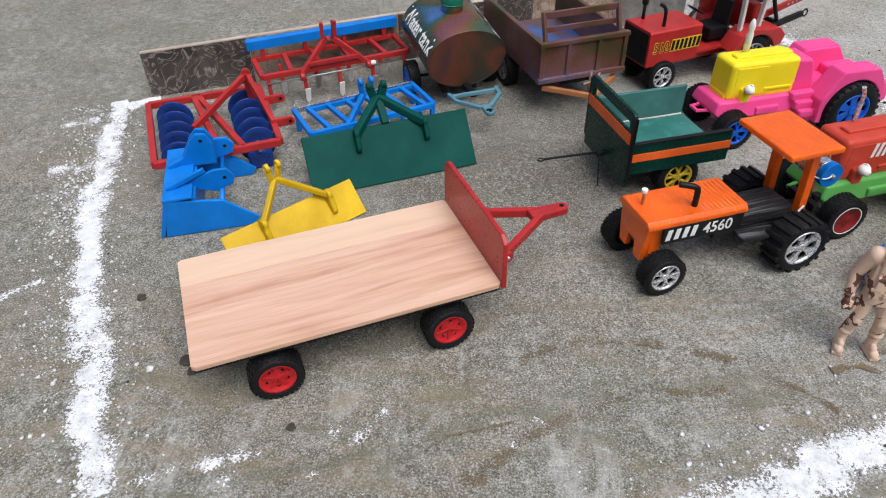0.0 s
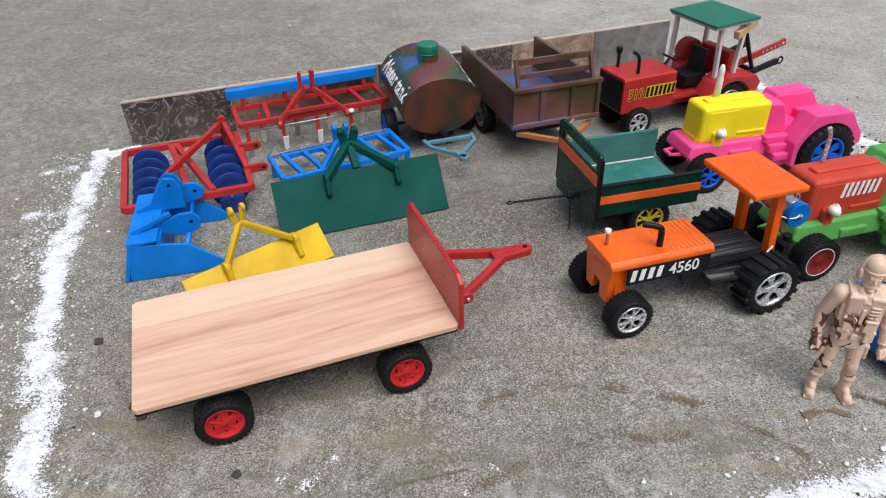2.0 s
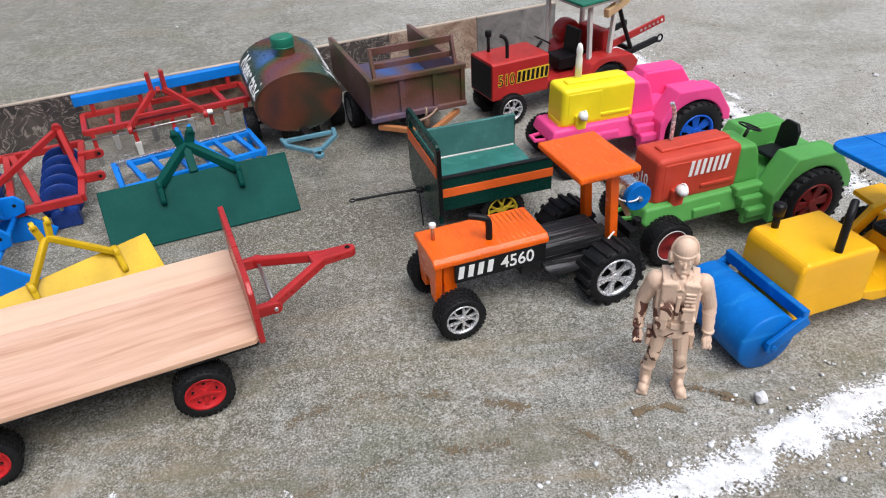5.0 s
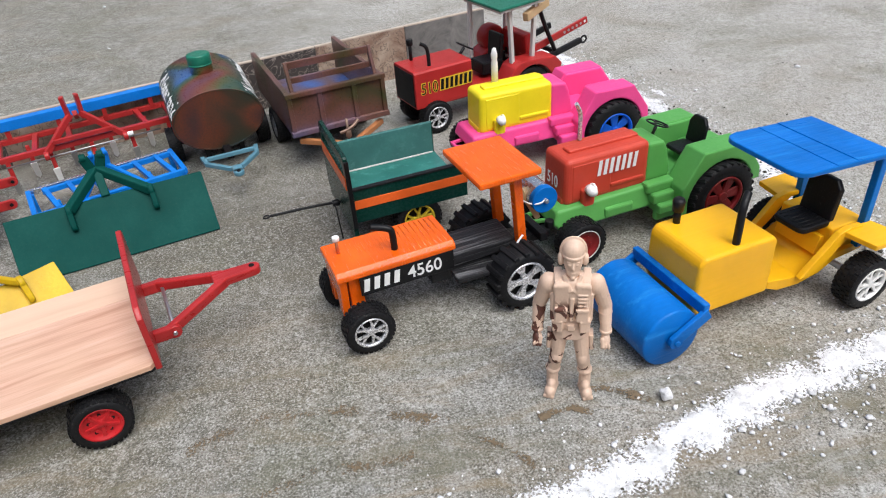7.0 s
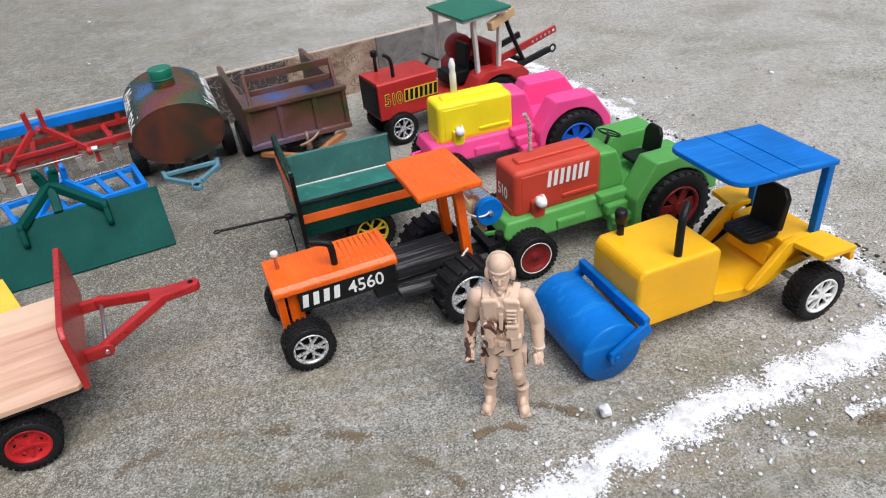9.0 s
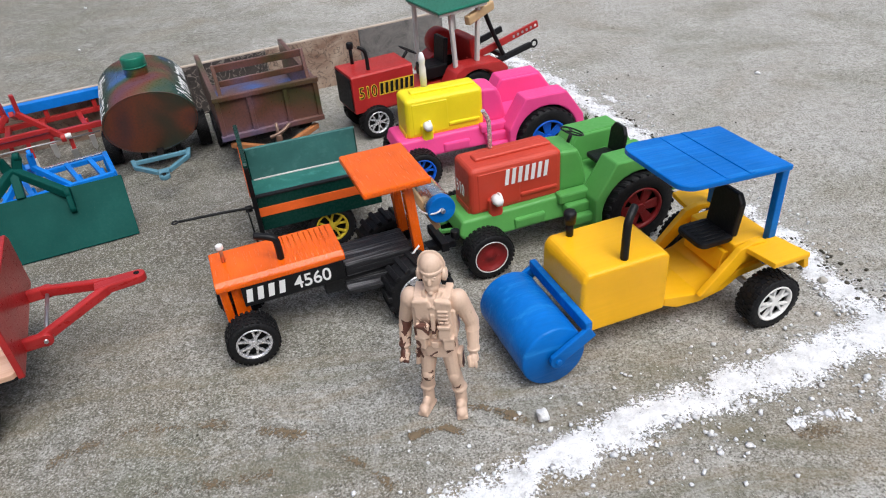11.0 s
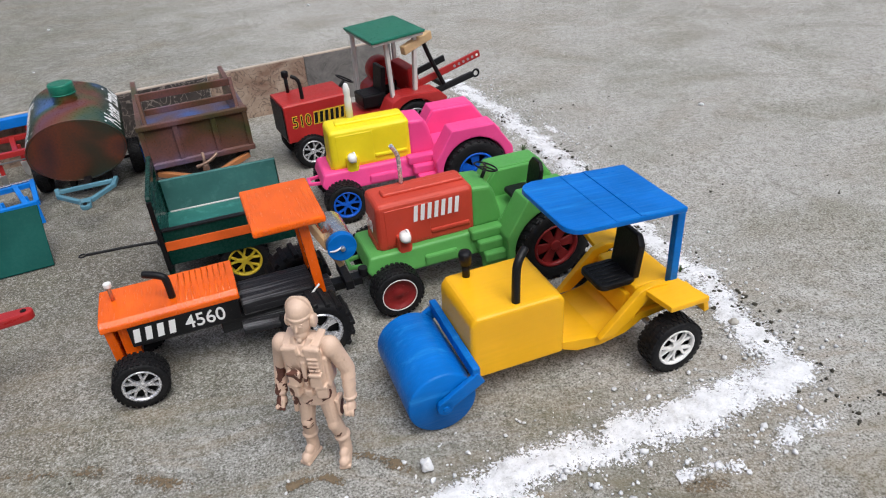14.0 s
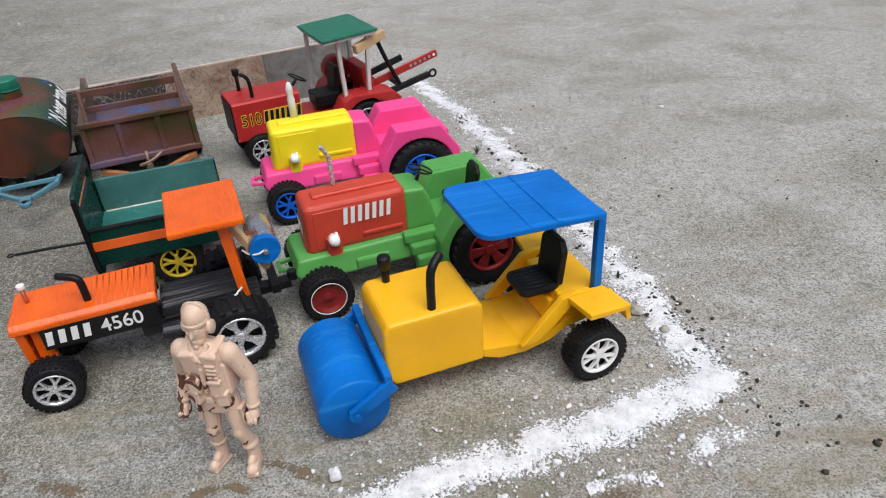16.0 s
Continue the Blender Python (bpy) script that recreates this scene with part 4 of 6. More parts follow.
# ---- moulded plastic tractors ----
def plastic_tractor(name, x, y, heading, label, chassis, hoodmat, rims_f, rims_r, ringmat, marks):
    e = thing(name, x, y, heading, label, "toy tractor")
    for s in (-1, 1):
        wheel(e, 0.0, s * 0.062, 0.0495, 0.034, rims_r, "moulded")
        wheel(e, 0.209, s * 0.053, 0.0315, 0.027, rims_f, "street", solid=ringmat is not None, ring=ringmat)
    bm = prism([(-0.030, 0.045), (0.195, 0.045), (0.202, 0.038), (0.224, 0.040), (0.240, 0.056), (0.234, 0.075), (-0.030, 0.078)], -0.038, 0.038, bevel=0.004, seg=3)
    for v in bm.verts:
        v.co.y *= 1.14 - 0.20 * (v.co.z - 0.040) / 0.038
    body = part("chassis", bm, chassis, e)
    for s in (-1, 1):
        part("chassis_rib", box(0.044, 0.010, 0.015, (0.143, s * 0.039, 0.055), bevel=0.003), chassis, body)
    part("front_hitch", join(bar((0.232, -0.014, 0.052), (0.256, -0.009, 0.052), 0.005, 0.005), bar((0.232, 0.014, 0.052), (0.256, 0.009, 0.052), 0.005, 0.005), bar((0.255, -0.012, 0.052), (0.255, 0.012, 0.052), 0.005, 0.005)), chassis, e)
    # hood: rounded box with a raised panel along the top and a stepped side
    hood = part("hood", prism([(0.090, 0.072), (0.219, 0.072), (0.217, 0.1375), (0.090, 0.1375)], -0.030, 0.028, bevel=0.0075, seg=4), hoodmat, e)
    part("hood_panel", box(0.106, 0.018, 0.006, (0.149, -0.001, 0.1385), bevel=0.0028, seg=3), hoodmat, hood)
    part("hood_flank", box(0.058, 0.003, 0.050, (0.179, 0.0272, 0.1045), bevel=0.0014, seg=3), hoodmat, hood)
    part("hood_rib", box(0.052, 0.004, 0.006, (0.124, 0.028, 0.088), bevel=0.0018), hoodmat, hood)
    part("grille_lip", box(0.006, 0.044, 0.010, (0.217, 0, 0.078), bevel=0.002), hoodmat, hood)
    for s in (-1, 1):
        lamp = part("headlamp_bracket", prism([(0.178, 0.068), (0.196, 0.068), (0.197, 0.096), (0.177, 0.096)], s * 0.026, s * 0.037, bevel=0.004, seg=3), hoodmat, e)
        bulb = join(lathe([(0.0, -0.006), (0.0062, -0.005), (0.0070, 0.002), (0.0066, 0.006), (0.0044, 0.010), (0.0, 0.0112)], 20, "y", (0.188, 0.040, 0.0965), closed=False), cyl(0.0090, 0.0030, (0.184, 0.040, 0.0965), "x", 8), cyl(0.0062, 0.007, (0.188, 0.040, 0.0965), "x", 6))
        bulb.transform(Matrix.Diagonal((1, s, 1, 1)))
        part("headlamp", bulb, M_WHITE, lamp, "white lamp bulb")
    # cowl, steps, angular mudguards
    part("cowl", prism([(0.050, 0.074), (0.094, 0.074), (0.094, 0.133), (0.066, 0.131), (0.059, 0.116)], -0.0275, 0.0265, bevel=0.0055, seg=3), chassis, e)
    part("floor_pan", box(0.050, 0.066, 0.010, (0.034, 0, 0.076), bevel=0.003), chassis, e)
    for s in (-1, 1):
        tread = [box(0.046, 0.016, 0.014, (0.079, s * 0.037, 0.0735), bevel=0.003), box(0.040, 0.024, 0.015, (0.076, s * 0.041, 0.0600), bevel=0.003), box(0.036, 0.034, 0.014, (0.073, s * 0.0445, 0.0470), bevel=0.003), box(0.036, 0.010, 0.024, (0.073, s * 0.050, 0.0400), bevel=0.003)]
        part("step", join(*tread), chassis, e)
        arch = [(0.062, 0.032), (0.064, 0.074), (0.036, 0.121), (-0.034, 0.121), (-0.064, 0.078), (-0.066, 0.060), (-0.053, 0.060)] + arc(0, 0.050, 0.0535, 168, 6, 14) + [(0.052, 0.032)]
        part("mudguard", prism(arch, s * 0.034, s * 0.070, bevel=0.0022), chassis, e)
        part("mudguard_wall", prism([(-0.060, 0.060), (0.060, 0.060), (0.062, 0.074), (0.0345, 0.119), (-0.0325, 0.119), (-0.062, 0.078)], s * 0.030, s * 0.0365, bevel=0.002), chassis, e)
    part("rear_deck", box(0.06, 0.062, 0.02, (-0.030, 0, 0.085), bevel=0.004), chassis, e)
    if ringmat:
        seat = part("seat", prism(rounded(0.036, 0.036, 0.007), 0.094, 0.100, axis="z", bevel=0.002), M_BLACK, e, "black seat")
        seat.matrix_basis = pose(0.012, 0, 0.0)
        part("seat_back", prism([(-0.017, 0.0), (0.017, 0.0), (0.017, 0.030)] + [(0.010, 0.040), (-0.010, 0.040), (-0.017, 0.030)], -0.003, 0.003, axis="x", bevel=0.0018), M_BLACK, seat).matrix_basis = pose(-0.019, 0, 0.098, 0, -8, 0)
        part("steering_column", rod((0.068, 0, 0.128), (0.062, 0, 0.142), 0.0024), M_BLACK, e)
        sw = part("steering_wheel", lathe([(0.0150, -0.0012), (0.0166, 0), (0.0150, 0.0012), (0.0138, 0)], 30, "z"), M_BLACK, e)
        sw.matrix_basis = pose(0.061, 0, 0.144, 0, -20, 0)
        part("steering_spokes", join(*[bar((0, 0, 0), (0.0148 * math.cos(a), 0.0148 * math.sin(a), 0), 0.003, 0.0015, bevel=0.0004) for a in (0.3, 2.4, 4.5)]), M_BLACK, sw)
        part("exhaust", pipe([(0.169, -0.020, 0.138), (0.169, -0.020, 0.172), (0.171, -0.019, 0.180), (0.178, -0.017, 0.192)], 0.0028), M_CHROME, e, "bent chrome pipe")
    else:
        part("exhaust", lathe([(0.0, 0.0), (0.0055, 0.001), (0.0055, 0.034), (0.0042, 0.040), (0.0052, 0.044), (0.0052, 0.050), (0.0030, 0.058), (0.0, 0.060)], 18, "z", (0.174, -0.012, 0.136), closed=False), M_WHITE, e, "white moulded stack")
    if marks:
        lettering("number", "510", 0.024, M_WHITEPAINT, e, on_front(0.2198, -0.016, 0.094), 0.0002, 0.75)
        part("marking", bars([0.0050] * 7, 0.0215, 0.0040, 0.12), M_WHITEPAINT, e, "white painted letters shown as bars").matrix_basis = pose(0.172, 0.0296, 0.107, 0, 0, 180)


plastic_tractor("green_tractor", 0.742, 0.891, 196, "green plastic toy tractor with red hood and white lamps", M_LIME, M_RED_PLASTIC, M_STEELRIM_RED, M_STEELRIM_RED, M_WHITE, True)
plastic_tractor("pink_tractor", 0.675, 1.132, 193.5, "pink plastic toy tractor with lemon-yellow hood and blue rims", M_PINK, M_YELLOW_PLASTIC, M_BLUE_PLASTIC, M_BLUE_PLASTIC, None, False)


# ---- red tractor with cab and rear loader ----
def red_tractor():
    e = thing("red_tractor", 0.579, 1.365, 203, "red toy tractor with green cab roof on white posts", "toy tractor")
    for s in (-1, 1):
        wheel(e, 0.0, s * 0.058, 0.043, 0.032, M_SILVER, "street")
        wheel(e, 0.196, s * 0.040, 0.030, 0.024, M_CHROME)
    part("hood", prism([(-0.042, 0.052), (0.042, 0.052), (0.042, 0.118), (0.038, 0.121), (-0.038, 0.121), (-0.042, 0.118)], 0.114, 0.234, axis="x", bevel=0.0012), M_RED_TOY, e)
    part("grille", box(0.002, 0.074, 0.060, (0.2345, 0, 0.086), bevel=0.0005), M_BLACK, e, "black front grille")
    part("chassis", box(0.24, 0.044, 0.022, (0.060, 0, 0.052), bevel=0.002), M_RED_TOY, e)
    part("platform", box(0.13, 0.085, 0.008, (0.055, 0, 0.065), bevel=0.0015), M_RED_TOY, e)
    part("front_axle", rod((0.196, -0.04, 0.031), (0.196, 0.04, 0.031), 0.004), M_BLACK, e)
    part("rear_axle", rod((0, -0.055, 0.047), (0, 0.055, 0.047), 0.005), M_BLACK, e)
    lettering("number", "510", 0.030, M_YELLOWPAINT, e, on_side(0.223, 0.0422, 0.078), 0.0011, 0.80)
    lettering("number", "510", 0.030, M_BLACK, e, on_side(0.223, 0.0427, 0.078), -0.0002, 0.80)
    part("marking_edge", bars([0.0090] * 7, 0.0235, 0.0009, 0.1), M_YELLOWPAINT, e, "yellow edging of painted letters shown as bars").matrix_basis = pose(0.184, 0.0427, 0.077, 0, 0, 180)
    part("marking", bars([0.0060] * 7, 0.0195, 0.0039, 0.1), M_BLACK, e, "black painted letters shown as bars").matrix_basis = pose(0.1825, 0.0432, 0.079, 0, 0, 180)
    part("exhaust", pipe([(0.192, 0.022, 0.118), (0.192, 0.022, 0.148), (0.196, 0.021, 0.158), (0.205, 0.018, 0.163)], 0.0034), M_BLACK, e)
    part("air_filter", join(rod((0.203, -0.028, 0.12), (0.203, -0.028, 0.150), 0.0033), cyl(0.0064, 0.012, (0.203, -0.028, 0.154), seg=14, bevel=0.002)), M_BLACK, e)
    part("steering_column", rod((0.120, 0, 0.112), (0.104, 0, 0.130), 0.003), M_BLACK, e)
    part("steering_wheel", lathe([(0.0165, -0.0015), (0.0185, 0), (0.0165, 0.0015), (0.0145, 0)], 28, "z"), M_BLACK, e).matrix_basis = pose(0.102, 0, 0.132, 0, -30, 0)
    part("seat", box(0.046, 0.048, 0.024, (0.058, 0.004, 0.088), bevel=0.003), M_BLACK, e, "black seat")
    part("seat_back", box(0.009, 0.042, 0.050, (0.036, 0.004, 0.120), (0, -6, 0), bevel=0.002), M_BLACK, e)
    for s in (-1, 1):
        arch = [(0.060, 0.064), (0.050, 0.060)] + arc(0, 0.044, 0.048, 20, 160, 10) + [(-0.062, 0.064), (-0.068, 0.082), (-0.052, 0.098), (0.026, 0.103), (0.042, 0.094)]
        part("fender", prism(arch, s * 0.034, s * 0.078, bevel=0.002), M_RED_TOY, e)
    # cab roof
    part("roof", box(0.104, 0.136, 0.005, (0.018, 0.006, 0.207), (0, 3, 0), bevel=0.0015), M_ROOFGREEN, e)
    part("roof_edge", box(0.098, 0.130, 0.006, (0.018, 0.006, 0.2025), (0, 3, 0), bevel=0.001), M_POST, e, "pale underside")
    for px, py, lean in ((0.062, -0.045, -1), (0.034, 0.054, 2), (-0.016, 0.054, -3), (-0.020, -0.045, 0)):
        part("cab_post", box(0.007, 0.009, 0.132, (px, py, 0.138), (lean * 0.5, lean, 0), bevel=0.001), M_POST, e, "whitewashed post")
    # rear loader
    part("back_box", box(0.020, 0.080, 0.055, (-0.020, 0, 0.110), (0, 6, 0), bevel=0.004), M_RED_TOY, e)
    part("tank_drum", cyl(0.026, 0.030, (0.010, -0.055, 0.118), "y", 24, bevel=0.005), M_RED_TOY, e)
    a = part("loader_arm", bar((-0.010, 0.020, 0.092), (-0.172, 0.020, 0.131), 0.006, 0.013), M_RED_TOY, e, "red drilled arm")
    for k in range(6):
        part("arm_hole", cyl(0.0028, 0.0066, (-0.115 - 0.010 * k, 0.020, 0.1173 + 0.0024 * k), "y", 10, bevel=0), M_WHITE if k == 5 else M_SILVER, a)
    part("loader_arm", bar((-0.010, -0.030, 0.092), (-0.120, -0.030, 0.120), 0.006, 0.012), M_BLACK, e, "black arm")
    part("lift_strut", pipe([(-0.045, 0.028, 0.190), (-0.058, 0.030, 0.150), (-0.085, 0.032, 0.090)], 0.0042), M_BLACK, e)
    part("strut_collar", cyl(0.0085, 0.020, (-0.044, 0.028, 0.186), seg=12, bevel=0.002), M_BLACK, e)
    part("lower_link", join(bar((-0.050, 0.034, 0.078), (-0.148, 0.034, 0.098), 0.010, 0.011, bevel=0.002), lathe([(0.0065, -0.002), (0.009, 0), (0.0065, 0.002), (0.0045, 0)], 18, "y", (-0.155, 0.034, 0.098))), M_BLACK, e, "black link with a hook eye")
    part("cross_link", bar((-0.088, -0.034, 0.086), (-0.088, 0.040, 0.086), 0.008, 0.008), M_BLACK, e)
    part("strut_block", bar((0.010, 0.066, 0.180), (-0.058, 0.040, 0.192), 0.012, 0.016, bevel=0.002), M_RAWWOOD, e, "raw wooden block")


red_tractor()


# ---- road roller ----
def roller():
    e = thing("road_roller", 0.820, 0.700, 196, "yellow wooden toy road roller with blue drum and blue roof", "toy roller")
    for s in (-1, 1):
        wheel(e, -0.006, s * 0.071, 0.0320, 0.026, M_WHITE, "street")
    part("hood", prism([(0.106, 0.036), (0.204, 0.036), (0.212, 0.050), (0.210, 0.104), (0.204, 0.1125), (0.112, 0.1125), (0.106, 0.106)], -0.044, 0.042, bevel=0.0045, seg=3), M_YELLOW, e)
    floor = [(0.108, 0.040), (0.090, 0.032), (0.060, 0.030), (0.030, 0.036), (0.010, 0.048), (-0.030, 0.052), (-0.030, 0.060), (0.012, 0.058), (0.036, 0.046), (0.062, 0.042), (0.108, 0.050)]
    part("floor", prism(floor, -0.044, 0.042, bevel=0.001), M_YELLOW, e)
    part("seat_box", box(0.052, 0.074, 0.032, (-0.006, 0, 0.074), bevel=0.0025), M_YELLOW, e)
    part("box_panel", box(0.010, 0.060, 0.024, (0.024, 0, 0.066), (0, -12, 0), bevel=0.001), M_YELLOW, e)
    for s in (-1, 1):
        side = [(0.068, 0.044), (0.050, 0.044), (0.030, 0.060), (0.010, 0.080), (0.0, 0.088), (-0.012, 0.088), (-0.012, 0.094), (0.006, 0.096), (0.022, 0.092)]
        fe = part("fender", prism(side, s * 0.042, s * 0.050, bevel=0.0012), M_YELLOW, e)
        part("fender_top", prism([(0.016, s * 0.044), (-0.028, s * 0.044), (-0.036, s * 0.086), (0.010, s * 0.086)], 0.086, 0.0925, axis="z", bevel=0.001), M_YELLOW, fe)
        part("fender_back", box(0.006, 0.036, 0.016, (-0.035, s * 0.066, 0.080), (0, 14, 0), bevel=0.001), M_YELLOW, fe)
    seat = part("seat", prism(rounded(0.046, 0.046, 0.009), 0.091, 0.0985, axis="z", bevel=0.0022), M_BLACK, e, "black ribbed seat")
    seat.matrix_basis = pose(0.034, 0.006, -0.003, 0, 0, 0)
    for k in range(6):
        part("seat_rib", rod((-0.016, -0.016 + 0.0064 * k, 0.0985), (0.018, -0.016 + 0.0064 * k, 0.0985), 0.0010, 6), M_BLACK, seat)
    part("seat_back", prism([(-0.022, 0.0), (0.022, 0.0), (0.022, 0.040), (0.014, 0.050), (-0.014, 0.050), (-0.022, 0.040)], -0.004, 0.004, axis="x", bevel=0.002), M_BLACK, seat).matrix_basis = pose(-0.021, 0, 0.096, 0, -7, 0)
    roof = part("roof", prism([(-0.0625, -0.056), (0.053, -0.056)] + arc(0.053, -0.0385, 0.0175, -90, 0, 5) + arc(0.053, 0.0385, 0.0175, 0, 90, 5) + [(-0.0625, 0.056)], -0.003, 0.003, axis="z", bevel=0.0012), M_BLUE, e, "blue painted wooden roof")
    roof.matrix_basis = pose(0.041, -0.003, 0.1845, 0, -3, 0)
    part("roof_batten", box(0.006, 0.110, 0.001, (-0.012, 0, 0.0034), bevel=0.0003), M_BLUE, roof)
    part("roof_batten", box(0.003, 0.110, 0.0008, (0.018, 0, 0.0033), bevel=0.0002), M_BLUE, roof)
    for s in (-1, 1):
        part("roof_post", box(0.009, 0.009, 0.122, (-0.022 if s > 0 else -0.016, s * 0.043 - 0.002, 0.119), bevel=0.001), M_BLUE, e)
    part("exhaust", pipe([(0.157, 0.032, 0.110), (0.156, 0.031, 0.148), (0.152, 0.028, 0.158), (0.141, 0.020, 0.164)], 0.0044), M_BLACK, e, "bent black tube")
    part("air_filter", join(rod((0.184, -0.032, 0.110), (0.184, -0.032, 0.130), 0.0042), lathe([(0.0, 0.0), (0.0062, 0.0), (0.0072, 0.012), (0.0060, 0.015), (0.0, 0.0155)], 18, "z", (0.184, -0.032, 0.128), closed=False)), M_BLACK, e)
    part("rear_axle", rod((-0.006, -0.066, 0.032), (-0.006, 0.066, 0.032), 0.004), M_SILVER, e)
    dx = 0.2500
    part("drum", lathe([(0.0, -0.052), (0.034, -0.052), (0.0355, -0.0505), (0.0358, -0.049), (0.0358, 0.055), (0.0355, 0.0565), (0.034, 0.058), (0.0, 0.058)], 56, "y", (dx, 0, 0.0358), closed=False), M_BLUE, e)
    for s in (-1, 1):
        part("drum_arm", bar((dx + 0.004, 0.003 + s * 0.0610, 0.0358), (0.211, 0.003 + s * 0.0610, 0.062), 0.006, 0.015, bevel=0.0015), M_BLUE, e)
        part("drum_bolt", join(cyl(0.0085, 0.006, (dx, 0.003 + s * 0.0610, 0.0362), "y", 18), cyl(0.0035, 0.010, (dx, 0.003 + s * 0.0610, 0.0362), "y", 10)), M_BLUE, e)
    part("drum_crossbar", bar((0.2155, -0.0595, 0.067), (0.2155, 0.0655, 0.067), 0.008, 0.014, bevel=0.0015), M_BLUE, e)


roller()


# ---- green trailer ----
def green_trailer():
    e = thing("green_trailer", 0.328, 0.945, 195, "bottle-green toy trailer with orange stripes and open top", "toy trailer")
    L, W = 0.164, 0.128
    for s in (-1, 1):
        wheel(e, -0.008, s * 0.054, 0.033, 0.026, M_RIMYELLOW)
    part("axle", rod((-0.008, -0.05, 0.0337), (-0.008, 0.05, 0.0337), 0.003), M_BLACK, e)
    part("underframe", box(0.15, 0.060, 0.012, (0, 0, 0.056), bevel=0.001), M_BLACK, e)
    part("floor", box(L, W, 0.006, (0, 0, 0.065), bevel=0.0008), M_TEALFLOOR, e, "sea-green floor")
    for s in (-1, 1):
        w = part("side_wall", box(L, 0.005, 0.050 if s > 0 else 0.060, (0, s * (W / 2 + 0.0025), 0.080 if s > 0 else 0.085), bevel=0.001), M_DEEPGREEN, e)
        part("inner_lining", box(L - 0.004, 0.0012, 0.034 if s > 0 else 0.048, (0, s * (W / 2 - 0.0008), 0.0855 if s > 0 else 0.0925), bevel=0.0003), M_LINING, w)
        part("stripe", box(L + 0.001, 0.0012, 0.013, (0, s * (W / 2 + 0.0054), 0.083), bevel=0.0003), M_ORANGE_STRIPE, w, "orange stripe")
        part("top_rail", box(L, 0.0075 if s > 0 else 0.0055, 0.003, (0, s * (W / 2 + 0.0025), 0.1055 if s > 0 else 0.1155), bevel=0.001), M_BLACK if s > 0 else M_LINING, w)
        part("corner_strip", box(0.006, 0.008, 0.100, (L / 2 + 0.003, s * (W / 2 + 0.006), 0.100), bevel=0.0006), M_BLACK, e, "black edge strip")
    part("sealant_bead", pipe([(-L / 2 + 0.004, -W / 2 + 0.003, 0.0685), (-0.04, -W / 2 + 0.0045, 0.069), (0.0, -W / 2 + 0.003, 0.0685), (0.04, -W / 2 + 0.004, 0.069), (L / 2 - 0.004, -W / 2 + 0.003, 0.0685)], 0.0013, 6), M_POST, e, "rough white sealant bead")
    x = L / 2 + 0.003
    b = part("front_board", prism([(-0.070, 0.036), (0.070, 0.036), (0.070, 0.108), (-0.070, 0.108)], x - 0.003, x + 0.003, axis="x", bevel=0.001), M_DEEPGREEN, e)
    part("board_frame", prism([(-0.070, 0.140), (0.070, 0.140), (0.070, 0.153), (0.066, 0.156), (-0.066, 0.156), (-0.070, 0.153)], x - 0.003, x + 0.003, axis="x", bevel=0.001), M_DEEPGREEN, e)
    for s in (-1, 1):
        part("board_post", box(0.006, 0.010, 0.034, (x, s * 0.065, 0.124), bevel=0.0006), M_DEEPGREEN, e)
    part("stripe", box(0.0012, 0.138, 0.017, (x + 0.0036, 0, 0.116), bevel=0.0003), M_ORANGE_STRIPE, e, "orange stripe")
    part("board_rail", box(0.005, 0.138, 0.019, (x, 0, 0.1165), bevel=0.0008), M_DEEPGREEN, e)
    part("drawbar", join(pipe([(x, 0, 0.056), (x + 0.04, 0.001, 0.060), (x + 0.104, 0.002, 0.062)], 0.0020), lathe([(0.0040, -0.0014), (0.0056, 0), (0.0040, 0.0014), (0.0026, 0)], 16, "z", (x + 0.109, 0.002, 0.062))), M_BLACK, e, "thin steel drawbar with a ring")
    part("drawbar_knob", cyl(0.005, 0.010, (x + 0.010, 0, 0.056), "x", 12), M_BLACK, e)
    part("prop_wire", rod((x + 0.012, 0.004, 0.056), (x + 0.010, 0.008, 0.0), 0.0011, 6), M_BLACK, e)


green_trailer()


